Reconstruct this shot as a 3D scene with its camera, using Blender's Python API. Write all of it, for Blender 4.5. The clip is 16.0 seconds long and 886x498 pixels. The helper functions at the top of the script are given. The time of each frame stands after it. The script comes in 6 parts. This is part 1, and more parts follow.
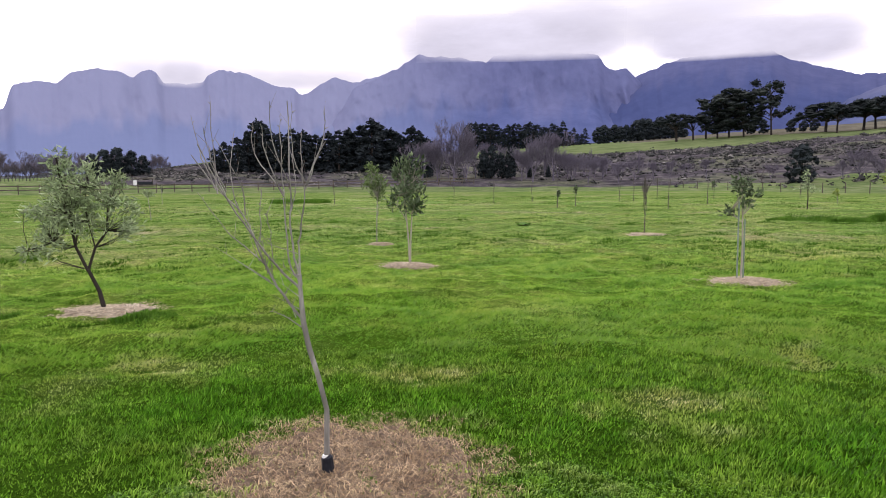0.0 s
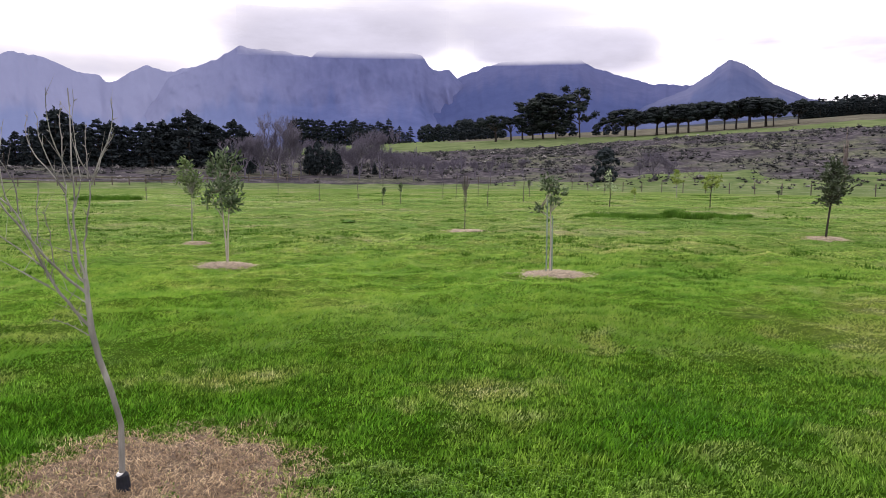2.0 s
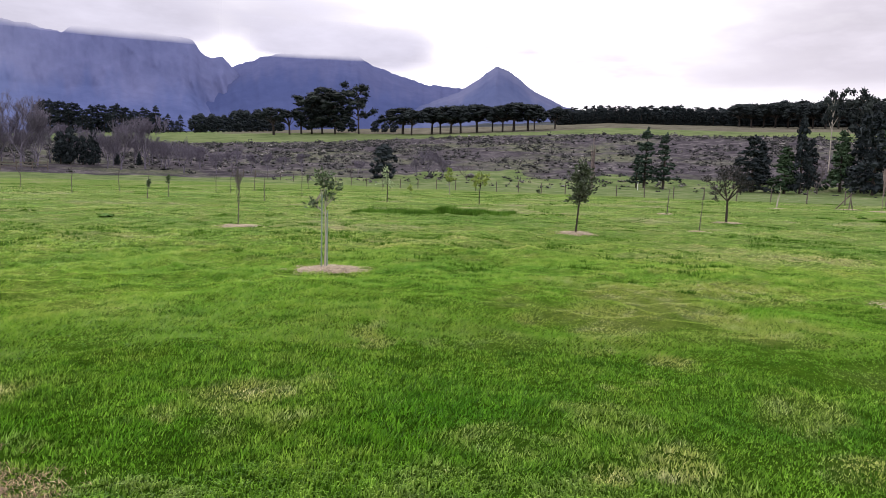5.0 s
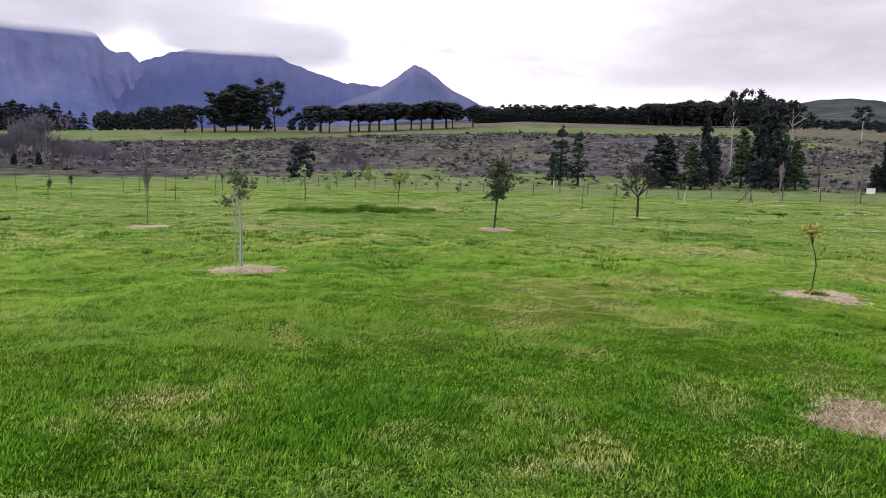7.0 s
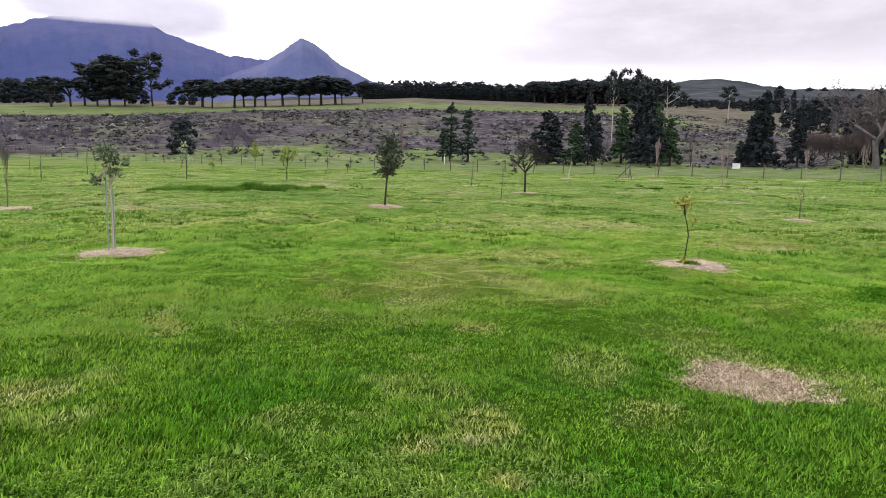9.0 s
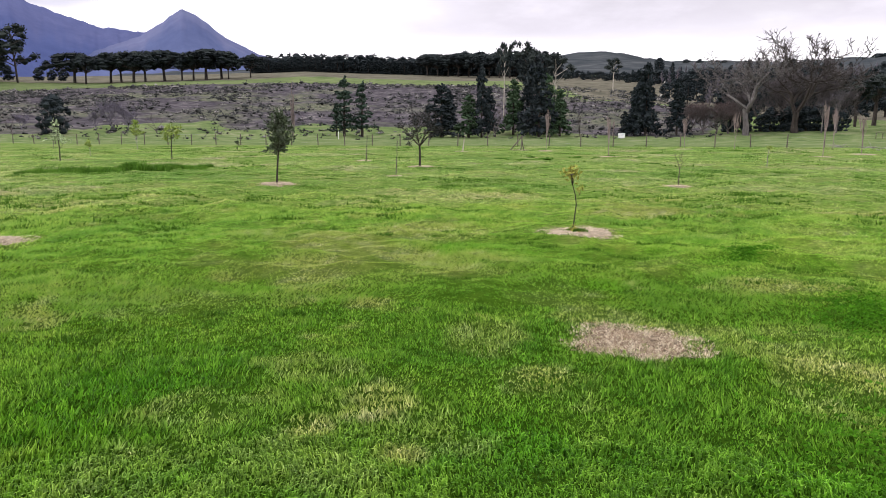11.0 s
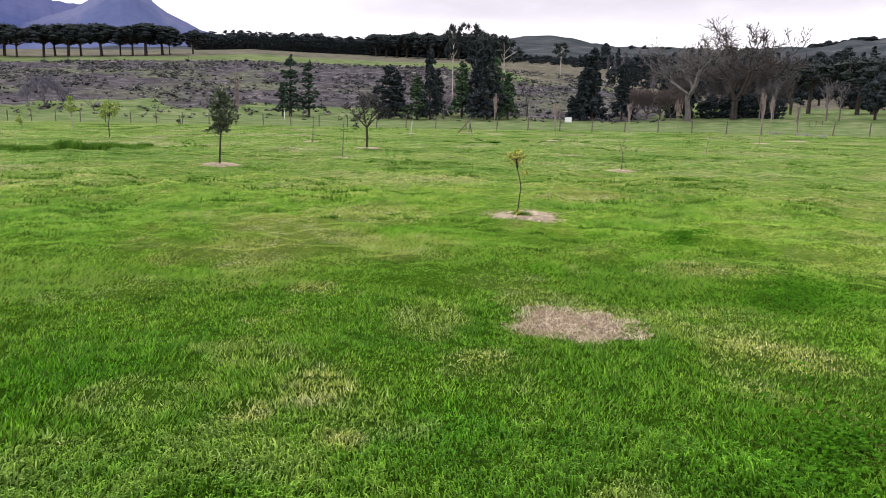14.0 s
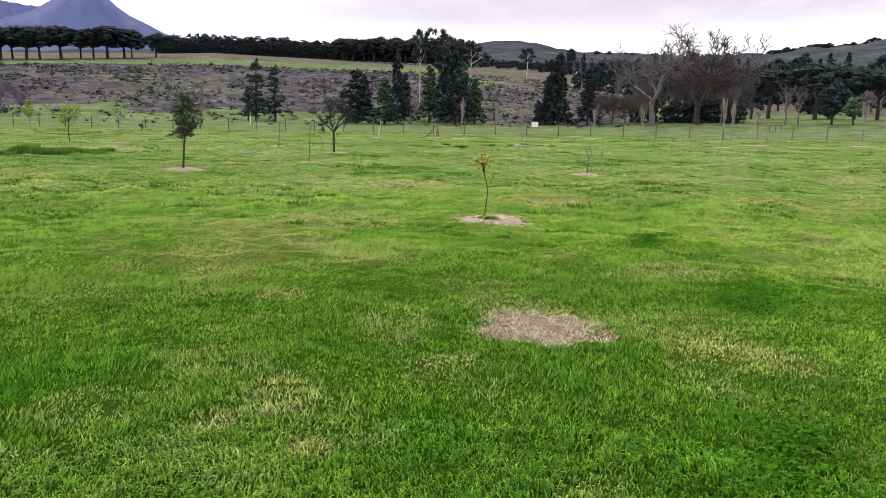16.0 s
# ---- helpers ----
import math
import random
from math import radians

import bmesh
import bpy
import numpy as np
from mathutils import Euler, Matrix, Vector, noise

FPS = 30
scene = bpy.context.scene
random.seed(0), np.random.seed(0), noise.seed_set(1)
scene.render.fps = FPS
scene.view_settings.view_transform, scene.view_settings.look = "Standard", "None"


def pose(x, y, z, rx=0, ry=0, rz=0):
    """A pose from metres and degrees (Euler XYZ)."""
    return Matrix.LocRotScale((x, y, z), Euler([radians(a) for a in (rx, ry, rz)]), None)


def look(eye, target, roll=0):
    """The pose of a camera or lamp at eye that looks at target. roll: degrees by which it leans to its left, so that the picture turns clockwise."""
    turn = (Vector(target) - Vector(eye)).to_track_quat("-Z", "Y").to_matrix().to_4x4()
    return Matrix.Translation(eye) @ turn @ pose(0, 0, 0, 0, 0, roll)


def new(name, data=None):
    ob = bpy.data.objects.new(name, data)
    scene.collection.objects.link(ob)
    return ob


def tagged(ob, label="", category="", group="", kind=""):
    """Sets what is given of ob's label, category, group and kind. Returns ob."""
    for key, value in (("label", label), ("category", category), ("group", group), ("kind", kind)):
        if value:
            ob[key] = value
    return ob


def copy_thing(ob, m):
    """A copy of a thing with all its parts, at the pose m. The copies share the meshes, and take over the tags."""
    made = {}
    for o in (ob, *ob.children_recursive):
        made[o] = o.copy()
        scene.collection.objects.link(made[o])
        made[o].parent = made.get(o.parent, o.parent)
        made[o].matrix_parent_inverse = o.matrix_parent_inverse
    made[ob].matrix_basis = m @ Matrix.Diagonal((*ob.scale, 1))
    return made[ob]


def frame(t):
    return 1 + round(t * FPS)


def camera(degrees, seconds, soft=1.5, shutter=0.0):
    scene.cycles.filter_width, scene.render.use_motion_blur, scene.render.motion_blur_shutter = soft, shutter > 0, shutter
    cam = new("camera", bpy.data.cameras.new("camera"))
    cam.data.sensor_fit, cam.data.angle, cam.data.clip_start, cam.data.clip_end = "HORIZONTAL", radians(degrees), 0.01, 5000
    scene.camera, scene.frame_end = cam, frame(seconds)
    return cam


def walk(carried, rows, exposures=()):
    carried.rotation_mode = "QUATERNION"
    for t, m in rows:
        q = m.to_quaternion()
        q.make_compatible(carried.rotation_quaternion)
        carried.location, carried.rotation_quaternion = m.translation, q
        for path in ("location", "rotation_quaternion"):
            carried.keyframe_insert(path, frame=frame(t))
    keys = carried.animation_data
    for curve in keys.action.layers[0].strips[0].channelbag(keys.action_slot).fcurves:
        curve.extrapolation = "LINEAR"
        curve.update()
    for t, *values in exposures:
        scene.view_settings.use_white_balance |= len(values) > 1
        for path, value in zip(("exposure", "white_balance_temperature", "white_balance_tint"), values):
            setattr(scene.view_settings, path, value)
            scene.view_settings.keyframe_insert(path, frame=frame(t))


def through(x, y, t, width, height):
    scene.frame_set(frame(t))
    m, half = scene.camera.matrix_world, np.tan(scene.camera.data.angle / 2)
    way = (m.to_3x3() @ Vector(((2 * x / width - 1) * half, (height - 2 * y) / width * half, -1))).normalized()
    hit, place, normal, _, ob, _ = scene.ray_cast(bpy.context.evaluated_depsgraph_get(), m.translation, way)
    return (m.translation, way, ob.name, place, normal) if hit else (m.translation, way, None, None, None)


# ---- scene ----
cam = camera(63.69, 16.0, soft=0.85)
EYE = 1.55
# seconds, eye x y z, yaw, pitch and roll in degrees
PATH = [
    (0.0, 0.000, -0.000, 1.550, -0.000, -5.380, -0.359),
    (0.5, 0.014, -0.002, 1.550, -1.616, -5.203, -0.378),
    (1.0, 0.038, 0.001, 1.549, -4.683, -5.225, -0.048),
    (1.5, 0.069, -0.003, 1.556, -8.910, -5.481, -0.170),
    (2.0, 0.099, 0.011, 1.552, -13.814, -5.628, 0.172),
    (2.5, 0.127, 0.011, 1.555, -17.826, -5.883, 0.084),
    (3.0, 0.156, 0.034, 1.544, -21.269, -6.108, 0.579),
    (3.5, 0.177, 0.046, 1.544, -25.242, -5.666, 1.490),
    (4.0, 0.179, 0.030, 1.545, -27.469, -5.591, 1.316),
    (4.5, 0.195, 0.038, 1.549, -29.576, -5.598, 1.303),
    (5.0, 0.197, 0.020, 1.544, -31.403, -5.753, 1.466),
    (7.5, 0.264, 0.044, 1.522, -39.485, -6.117, 1.150),
    (8.0, 0.290, 0.056, 1.516, -41.405, -6.723, 1.238),
    (8.5, 0.313, 0.066, 1.513, -43.833, -7.136, 0.954),
    (9.0, 0.331, 0.067, 1.516, -46.471, -7.440, 0.972),
    (9.5, 0.355, 0.064, 1.515, -48.888, -7.559, 0.729),
    (10.0, 0.384, 0.065, 1.507, -50.895, -8.058, 0.210),
    (12.5, 0.394, 0.002, 1.524, -58.149, -10.782, 0.900),
    (13.0, 0.402, 0.013, 1.523, -58.297, -10.907, 1.092),
    (13.5, 0.406, 0.005, 1.525, -58.468, -10.861, 0.956),
    (14.0, 0.412, 0.005, 1.527, -58.884, -10.806, 0.859),
    (14.5, 0.418, 0.003, 1.524, -59.265, -10.827, 0.769),
    (15.0, 0.431, 0.006, 1.523, -59.800, -10.695, 0.862),
    (15.5, 0.434, 0.004, 1.525, -60.394, -10.563, 0.933),
    (16.0, 0.432, -0.004, 1.525, -61.443, -10.409, 0.896),
]


def aim(x, y, z, yaw, pitch, roll):
    a, p = radians(yaw), radians(pitch)
    ahead = Vector((-math.sin(a) * math.cos(p), math.cos(a) * math.cos(p), math.sin(p)))
    return look((x, y, z), Vector((x, y, z)) + ahead, roll)


walk(cam, [(t, aim(*row)) for t, *row in PATH], [(0.0, 0.12, 6500, 15), (2.0, 0.06, 6500, 14), (5.0, 0.11, 6500, 12.5), (8.0, 0.05, 6500, 11.5), (8.6, 0.09, 6500, 11.5), (9.2, 0.31, 6500, 11), (12.5, 0.33, 6500, 10), (16.0, 0.30, 6500, 10.5)])

# ---- sky, sun, exposure ----
SUN_AZ, SUN_EL = -10.0, 22.0


def build_world():
    w = bpy.data.worlds.new("overcast_sky")
    scene.world = w
    w.use_nodes = True
    nt = w.node_tree
    nt.nodes.clear()
    N, L = nt.nodes.new, nt.links.new
    out = N("ShaderNodeOutputWorld")
    sky = N("ShaderNodeTexSky")
    sky.sky_type, sky.sun_disc = "NISHITA", False
    sky.sun_elevation, sky.sun_rotation = radians(SUN_EL), radians(SUN_AZ)
    bg_sky = N("ShaderNodeBackground")
    bg_sky.inputs["Strength"].default_value = 0.10
    L(sky.outputs[0], bg_sky.inputs[0])
    # cloud cover: a bright layer with soft lavender-grey banks, stretched along the horizon
    tc = N("ShaderNodeTexCoord")
    mp = N("ShaderNodeMapping")
    mp.inputs["Scale"].default_value = (1.0, 1.0, 4.5)
    mp.inputs["Location"].default_value = (0.35, 0.2, 0.1)
    L(tc.outputs["Generated"], mp.inputs[0])
    nz = N("ShaderNodeTexNoise")
    nz.inputs["Scale"].default_value, nz.inputs["Detail"].default_value, nz.inputs["Roughness"].default_value = 2.6, 5, 0.55
    L(mp.outputs[0], nz.inputs["Vector"])
    rp = N("ShaderNodeValToRGB")
    rp.color_ramp.elements[0].position, rp.color_ramp.elements[0].color = 0.30, (0.40, 0.36, 0.44, 1)
    rp.color_ramp.elements[1].position, rp.color_ramp.elements[1].color = 0.55, (1.0, 0.97, 1.0, 1)
    L(nz.outputs[0], rp.inputs[0])
    bg_cloud = N("ShaderNodeBackground")
    bg_cloud.inputs["Strength"].default_value = 2.05
    L(rp.outputs[0], bg_cloud.inputs[0])
    mix = N("ShaderNodeMixShader")
    mix.inputs[0].default_value = 0.88
    L(bg_sky.outputs[0], mix.inputs[1])
    L(bg_cloud.outputs[0], mix.inputs[2])
    L(mix.outputs[0], out.inputs[0])


build_world()
sun = new("sun", bpy.data.lights.new("sun", "SUN"))
sun.data.energy, sun.data.angle, sun.data.color = 2.3, radians(11), (1.0, 0.95, 0.9)
_a, _e = radians(SUN_AZ), radians(SUN_EL)
_d = Vector((math.sin(_a) * math.cos(_e), math.cos(_a) * math.cos(_e), math.sin(_e)))
sun.matrix_world = look(_d * 50, (0, 0, 0))


# ---- materials ----
def material(name, roughness=0.9, specular=0.2):
    m = bpy.data.materials.new(name)
    m.use_nodes = True
    b = m.node_tree.nodes["Principled BSDF"]
    b.inputs["Roughness"].default_value = roughness
    b.inputs["Specular IOR Level"].default_value = specular
    return m, m.node_tree, b


def ramp(nt, fac, stops):
    r = nt.nodes.new("ShaderNodeValToRGB")
    e = r.color_ramp.elements
    while len(e) < len(stops):
        e.new(0.5)
    for el, (p, c) in zip(e, stops):
        el.position, el.color = p, (*c, 1)
    nt.links.new(fac, r.inputs[0])
    return r.outputs[0]


def noise_tex(nt, scale, detail=3.0, rough=0.55, stretch=None, coord="Object"):
    tc = nt.nodes.new("ShaderNodeTexCoord")
    n = nt.nodes.new("ShaderNodeTexNoise")
    n.inputs["Scale"].default_value, n.inputs["Detail"].default_value, n.inputs["Roughness"].default_value = scale, detail, rough
    src = tc.outputs[coord]
    if stretch:
        mp = nt.nodes.new("ShaderNodeMapping")
        mp.inputs["Scale"].default_value = stretch
        nt.links.new(src, mp.inputs[0])
        src = mp.outputs[0]
    nt.links.new(src, n.inputs["Vector"])
    return n.outputs[0]


def mixc(nt, fac, a, b, mode="MIX"):
    m = nt.nodes.new("ShaderNodeMix")
    m.data_type, m.blend_type = "RGBA", mode
    for sock, v in ((m.inputs[0], fac), (m.inputs[6], a), (m.inputs[7], b)):
        if isinstance(v, bpy.types.NodeSocket):
            nt.links.new(v, sock)
        elif isinstance(v, (int, float)):
            sock.default_value = v
        else:
            sock.default_value = (*v, 1)
    return m.outputs[2]


def attr(nt, name):
    a = nt.nodes.new("ShaderNodeAttribute")
    a.attribute_name = name
    return a.outputs["Fac"]


def bump(nt, b, height, strength=0.5, distance=0.05):
    n = nt.nodes.new("ShaderNodeBump")
    n.inputs["Strength"].default_value, n.inputs["Distance"].default_value = strength, distance
    nt.links.new(height, n.inputs["Height"])
    nt.links.new(n.outputs[0], b.inputs["Normal"])


def island(nt):
    return nt.nodes.new("ShaderNodeNewGeometry").outputs["Random Per Island"]


def simple(name, stops, scale, detail=4.0, roughness=0.9, bump_d=0.0, stretch=None, per_island=0.0, specular=0.2):
    m, nt, b = material(name, roughness, specular)
    n = noise_tex(nt, scale, detail, stretch=stretch)
    c = ramp(nt, n, stops)
    if per_island:
        v = ramp(nt, island(nt), [(0.0, (1 - per_island,) * 3), (1.0, (1 + per_island,) * 3)])
        c = mixc(nt, 1.0, c, v, "MULTIPLY")
    nt.links.new(c, b.inputs["Base Color"])
    if bump_d:
        bump(nt, b, n, 0.6, bump_d)
    return m


def foliage(name, dark, light, scale=1.5, spread=0.35, roughness=0.8, specular=0.06, through=0.0):
    """Leaves: two-scale colour, each leaf or clump a little different."""
    m, nt, b = material(name, roughness, specular)
    n = noise_tex(nt, scale, 3.0)
    c = ramp(nt, n, [(0.35, dark), (0.65, light)])
    v = ramp(nt, island(nt), [(0.0, (1 - spread,) * 3), (1.0, (1 + spread,) * 3)])
    c = mixc(nt, 1.0, c, v, "MULTIPLY")
    nt.links.new(c, b.inputs["Base Color"])
    if through:
        t = nt.nodes.new("ShaderNodeBsdfTranslucent")
        nt.links.new(c, t.inputs[0])
        mx = nt.nodes.new("ShaderNodeMixShader")
        mx.inputs[0].default_value = through
        nt.links.new(b.outputs[0], mx.inputs[1])
        nt.links.new(t.outputs[0], mx.inputs[2])
        nt.links.new(mx.outputs[0], nt.nodes["Material Output"].inputs[0])
    return m


def turf_colour(nt):
    """Lawn colour by place: lush green, yellowed and clover patches, at metre and decimetre size."""
    big = noise_tex(nt, 0.16, 4.0, 0.6)
    mid = noise_tex(nt, 0.9, 4.0, 0.6)
    a = ramp(nt, big, [(0.34, (0.072, 0.172, 0.009)), (0.52, (0.104, 0.210, 0.012)), (0.70, (0.158, 0.232, 0.026))])
    b = ramp(nt, mid, [(0.32, (0.78, 0.87, 0.80)), (0.50, (1, 1, 1)), (0.60, (1.15, 1.05, 1.2)), (0.72, (1.42, 1.10, 1.55))])
    c = mixc(nt, 1.0, a, b, "MULTIPLY")
    # dark tussocks and pale clippings
    tus = ramp(nt, noise_tex(nt, 2.3, 3.0, 0.6), [(0.34, (0.70, 0.80, 0.70)), (0.45, (1, 1, 1)), (0.58, (1, 1, 1)), (0.72, (1.3, 1.13, 1.6))])
    c = mixc(nt, 1.0, c, tus, "MULTIPLY")
    # mottling a hand wide
    c = mixc(nt, 1.0, c, ramp(nt, noise_tex(nt, 5.5, 3.0, 0.65), [(0.32, (0.66, 0.74, 0.62)), (0.5, (1, 1, 1)), (0.66, (1.32, 1.16, 1.5))]), "MULTIPLY")
    # paler outward from the viewpoint: distant sheen put into the colour; lusher green close by
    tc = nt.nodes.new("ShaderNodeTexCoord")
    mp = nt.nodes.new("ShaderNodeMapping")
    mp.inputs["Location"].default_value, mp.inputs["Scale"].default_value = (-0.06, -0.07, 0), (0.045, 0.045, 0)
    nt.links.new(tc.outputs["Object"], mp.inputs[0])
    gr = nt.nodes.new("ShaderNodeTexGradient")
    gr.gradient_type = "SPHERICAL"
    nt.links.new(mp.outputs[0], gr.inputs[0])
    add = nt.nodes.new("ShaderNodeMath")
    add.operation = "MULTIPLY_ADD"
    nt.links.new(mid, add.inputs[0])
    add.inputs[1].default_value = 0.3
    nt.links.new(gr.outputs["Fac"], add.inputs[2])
    sheen_tint = ramp(nt, add.outputs[0], [(0.18, (2.44, 1.84, 7.0)), (0.48, (2.40, 1.86, 5.6)), (0.76, (2.20, 1.94, 3.7)), (0.97, (1.12, 1.22, 1.4))])
    c = mixc(nt, 1.0, c, sheen_tint, "MULTIPLY")
    # worn, yellowed patches and lush dark ones
    c = mixc(nt, attr(nt, "lush"), c, mixc(nt, 1.0, c, (0.78, 0.97, 0.60), "MULTIPLY"))
    straw = ramp(nt, noise_tex(nt, 3.0, 4.0, 0.65), [(0.33, (0.24, 0.30, 0.052)), (0.52, (0.36, 0.385, 0.115)), (0.70, (0.54, 0.515, 0.27))])
    return mixc(nt, attr(nt, "parched"), c, straw)


def make_ground_mat():
    m, nt, b = material("land", 0.95, 0.0)
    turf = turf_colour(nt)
    # ground held darker than the blades, shade among them put into the colour
    fine = ramp(nt, noise_tex(nt, 14.0, 5.0, 0.7), [(0.30, (0.22, 0.22, 0.25)), (0.68, (0.70, 0.67, 0.75))])
    turf = mixc(nt, 1.0, turf, fine, "MULTIPLY")
    # near thatch and soil, painted darker for the shade between the built blades
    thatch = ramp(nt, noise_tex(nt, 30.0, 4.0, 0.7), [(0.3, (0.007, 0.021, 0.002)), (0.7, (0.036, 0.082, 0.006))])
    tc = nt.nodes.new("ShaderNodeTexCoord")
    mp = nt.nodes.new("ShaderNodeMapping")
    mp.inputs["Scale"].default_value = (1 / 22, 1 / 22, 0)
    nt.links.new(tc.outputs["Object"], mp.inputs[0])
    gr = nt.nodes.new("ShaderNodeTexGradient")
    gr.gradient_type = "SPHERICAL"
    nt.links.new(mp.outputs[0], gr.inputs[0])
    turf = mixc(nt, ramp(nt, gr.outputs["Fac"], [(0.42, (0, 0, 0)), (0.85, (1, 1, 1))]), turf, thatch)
    rough = ramp(nt, noise_tex(nt, 0.35, 5.0, 0.65), [(0.35, (0.068, 0.102, 0.038)), (0.52, (0.112, 0.150, 0.060)), (0.66, (0.172, 0.186, 0.102))])
    heath = ramp(nt, noise_tex(nt, 0.34, 6.0, 0.75), [(0.30, (0.020, 0.020, 0.022)), (0.44, (0.044, 0.040, 0.047)), (0.56, (0.082, 0.074, 0.082)), (0.69, (0.180, 0.166, 0.158))])
    # grassy openings in the heath
    sward = ramp(nt, noise_tex(nt, 0.9, 6.0, 0.75), [(0.36, (0.046, 0.058, 0.036)), (0.52, (0.105, 0.112, 0.074)), (0.64, (0.19, 0.19, 0.135))])
    heath = mixc(nt, ramp(nt, noise_tex(nt, 0.045, 5.0, 0.65), [(0.49, (0, 0, 0)), (0.63, (0.85, 0.85, 0.85))]), heath, sward)
    strip = ramp(nt, noise_tex(nt, 0.12, 4.0), [(0.35, (0.085, 0.115, 0.048)), (0.65, (0.135, 0.165, 0.075))])
    dry = ramp(nt, noise_tex(nt, 0.15, 4.0), [(0.35, (0.074, 0.070, 0.054)), (0.65, (0.140, 0.131, 0.100))])
    # hill woods greyed and blued, distance haze put into their colour
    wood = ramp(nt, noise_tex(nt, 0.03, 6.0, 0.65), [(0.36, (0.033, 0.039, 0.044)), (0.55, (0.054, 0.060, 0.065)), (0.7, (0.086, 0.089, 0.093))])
    wob = noise_tex(nt, 0.15, 5.0, 0.7)
    c = turf
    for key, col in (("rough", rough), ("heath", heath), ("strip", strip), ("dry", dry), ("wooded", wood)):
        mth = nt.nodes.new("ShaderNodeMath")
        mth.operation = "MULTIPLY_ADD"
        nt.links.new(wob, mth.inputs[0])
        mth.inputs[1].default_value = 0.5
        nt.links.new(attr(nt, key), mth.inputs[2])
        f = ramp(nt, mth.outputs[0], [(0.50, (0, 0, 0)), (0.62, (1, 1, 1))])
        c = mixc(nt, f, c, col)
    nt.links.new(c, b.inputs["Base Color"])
    bump(nt, b, noise_tex(nt, 9.0, 6.0, 0.7), 0.8, 0.06)
    return m


MAT_LAND = make_ground_mat()


def make_blade_mat(name, stops, through):
    m, nt, b = material(name, 0.6, 0.07)
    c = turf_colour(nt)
    v = ramp(nt, island(nt), stops)
    c = mixc(nt, 1.0, c, v, "MULTIPLY")
    nt.links.new(c, b.inputs["Base Color"])
    t = nt.nodes.new("ShaderNodeBsdfTranslucent")
    nt.links.new(c, t.inputs[0])
    mx = nt.nodes.new("ShaderNodeMixShader")
    mx.inputs[0].default_value = through
    nt.links.new(b.outputs[0], mx.inputs[1])
    nt.links.new(t.outputs[0], mx.inputs[2])
    nt.links.new(mx.outputs[0], nt.nodes["Material Output"].inputs[0])
    return m


MAT_BLADE = make_blade_mat("grass_blade", [(0.0, (0.30, 0.36, 0.28)), (0.6, (1.0, 1.0, 0.95)), (0.90, (1.55, 1.46, 1.6)), (1.0, (2.2, 1.85, 3.0))], 0.22)
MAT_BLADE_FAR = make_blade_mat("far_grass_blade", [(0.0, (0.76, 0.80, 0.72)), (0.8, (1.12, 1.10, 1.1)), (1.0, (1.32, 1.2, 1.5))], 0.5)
MAT_LONG = foliage("long_grass", (0.045, 0.115, 0.010), (0.105, 0.215, 0.026), 2.0, 0.35, 0.7, 0.05, 0.25)
MAT_CLOVER = foliage("clover_leaf", (0.044, 0.140, 0.007), (0.078, 0.210, 0.012), 4.0, 0.4, 0.7, 0.03, 0.35)
MAT_TUSSOCK = foliage("tussock", (0.035, 0.095, 0.008), (0.075, 0.160, 0.014), 3.0, 0.4, 0.7, 0.03, 0.25)
MAT_STRAW = foliage("straw", (0.30, 0.212, 0.125), (0.55, 0.42, 0.262), 5.0, 0.55, 0.9, 0.05)
MAT_STRAW_PALE = foliage("bleached_straw", (0.40, 0.325, 0.225), (0.63, 0.535, 0.395), 5.0, 0.4, 0.9, 0.05)
MAT_STRAW_DARK = foliage("brown_straw", (0.115, 0.072, 0.045), (0.24, 0.165, 0.105), 4.0, 0.6, 0.9, 0.05)
MAT_MULCH_DARK = simple("dead_thatch", [(0.3, (0.040, 0.028, 0.018)), (0.5, (0.105, 0.074, 0.050)), (0.7, (0.20, 0.145, 0.10))], 16.0, 6.0, 0.95, 0.03)
MAT_MULCH = simple("dry_mulch", [(0.3, (0.14, 0.110, 0.076)), (0.5, (0.28, 0.228, 0.165)), (0.7, (0.40, 0.34, 0.26))], 9.0, 6.0, 0.95, 0.03)
MAT_BARK_GREY = simple("grey_bark", [(0.3, (0.120, 0.111, 0.100)), (0.55, (0.245, 0.232, 0.214)), (0.72, (0.40, 0.38, 0.355))], 12.0, 5.0, 0.9, 0.004, (1, 1, 0.3))
MAT_BARK_PALE = simple("pale_bark", [(0.3, (0.26, 0.23, 0.19)), (0.6, (0.40, 0.36, 0.31)), (0.75, (0.52, 0.48, 0.42))], 8.0, 5.0, 0.9, 0.004, (1, 1, 0.3))
MAT_BARK_WINTER = simple("winter_bark", [(0.3, (0.065, 0.056, 0.054)), (0.6, (0.115, 0.100, 0.098)), (0.75, (0.16, 0.145, 0.14))], 6.0, 5.0, 0.95, 0.01, (1, 1, 0.3))
MAT_BARK_OAK = simple("oak_bark", [(0.3, (0.066, 0.059, 0.058)), (0.6, (0.125, 0.114, 0.110)), (0.75, (0.19, 0.175, 0.165))], 6.0, 5.0, 0.95, 0.01, (1, 1, 0.3))
MAT_BARK_DARK = simple("dark_bark", [(0.3, (0.022, 0.018, 0.016)), (0.6, (0.045, 0.037, 0.032)), (0.75, (0.085, 0.070, 0.060))], 6.0, 5.0, 0.95, 0.01, (1, 1, 0.3))
MAT_TWIG = simple("winter_twig", [(0.3, (0.098, 0.088, 0.118)), (0.7, (0.160, 0.144, 0.182))], 2.0, 3.0, 0.95, 0.0, None, 0.25)
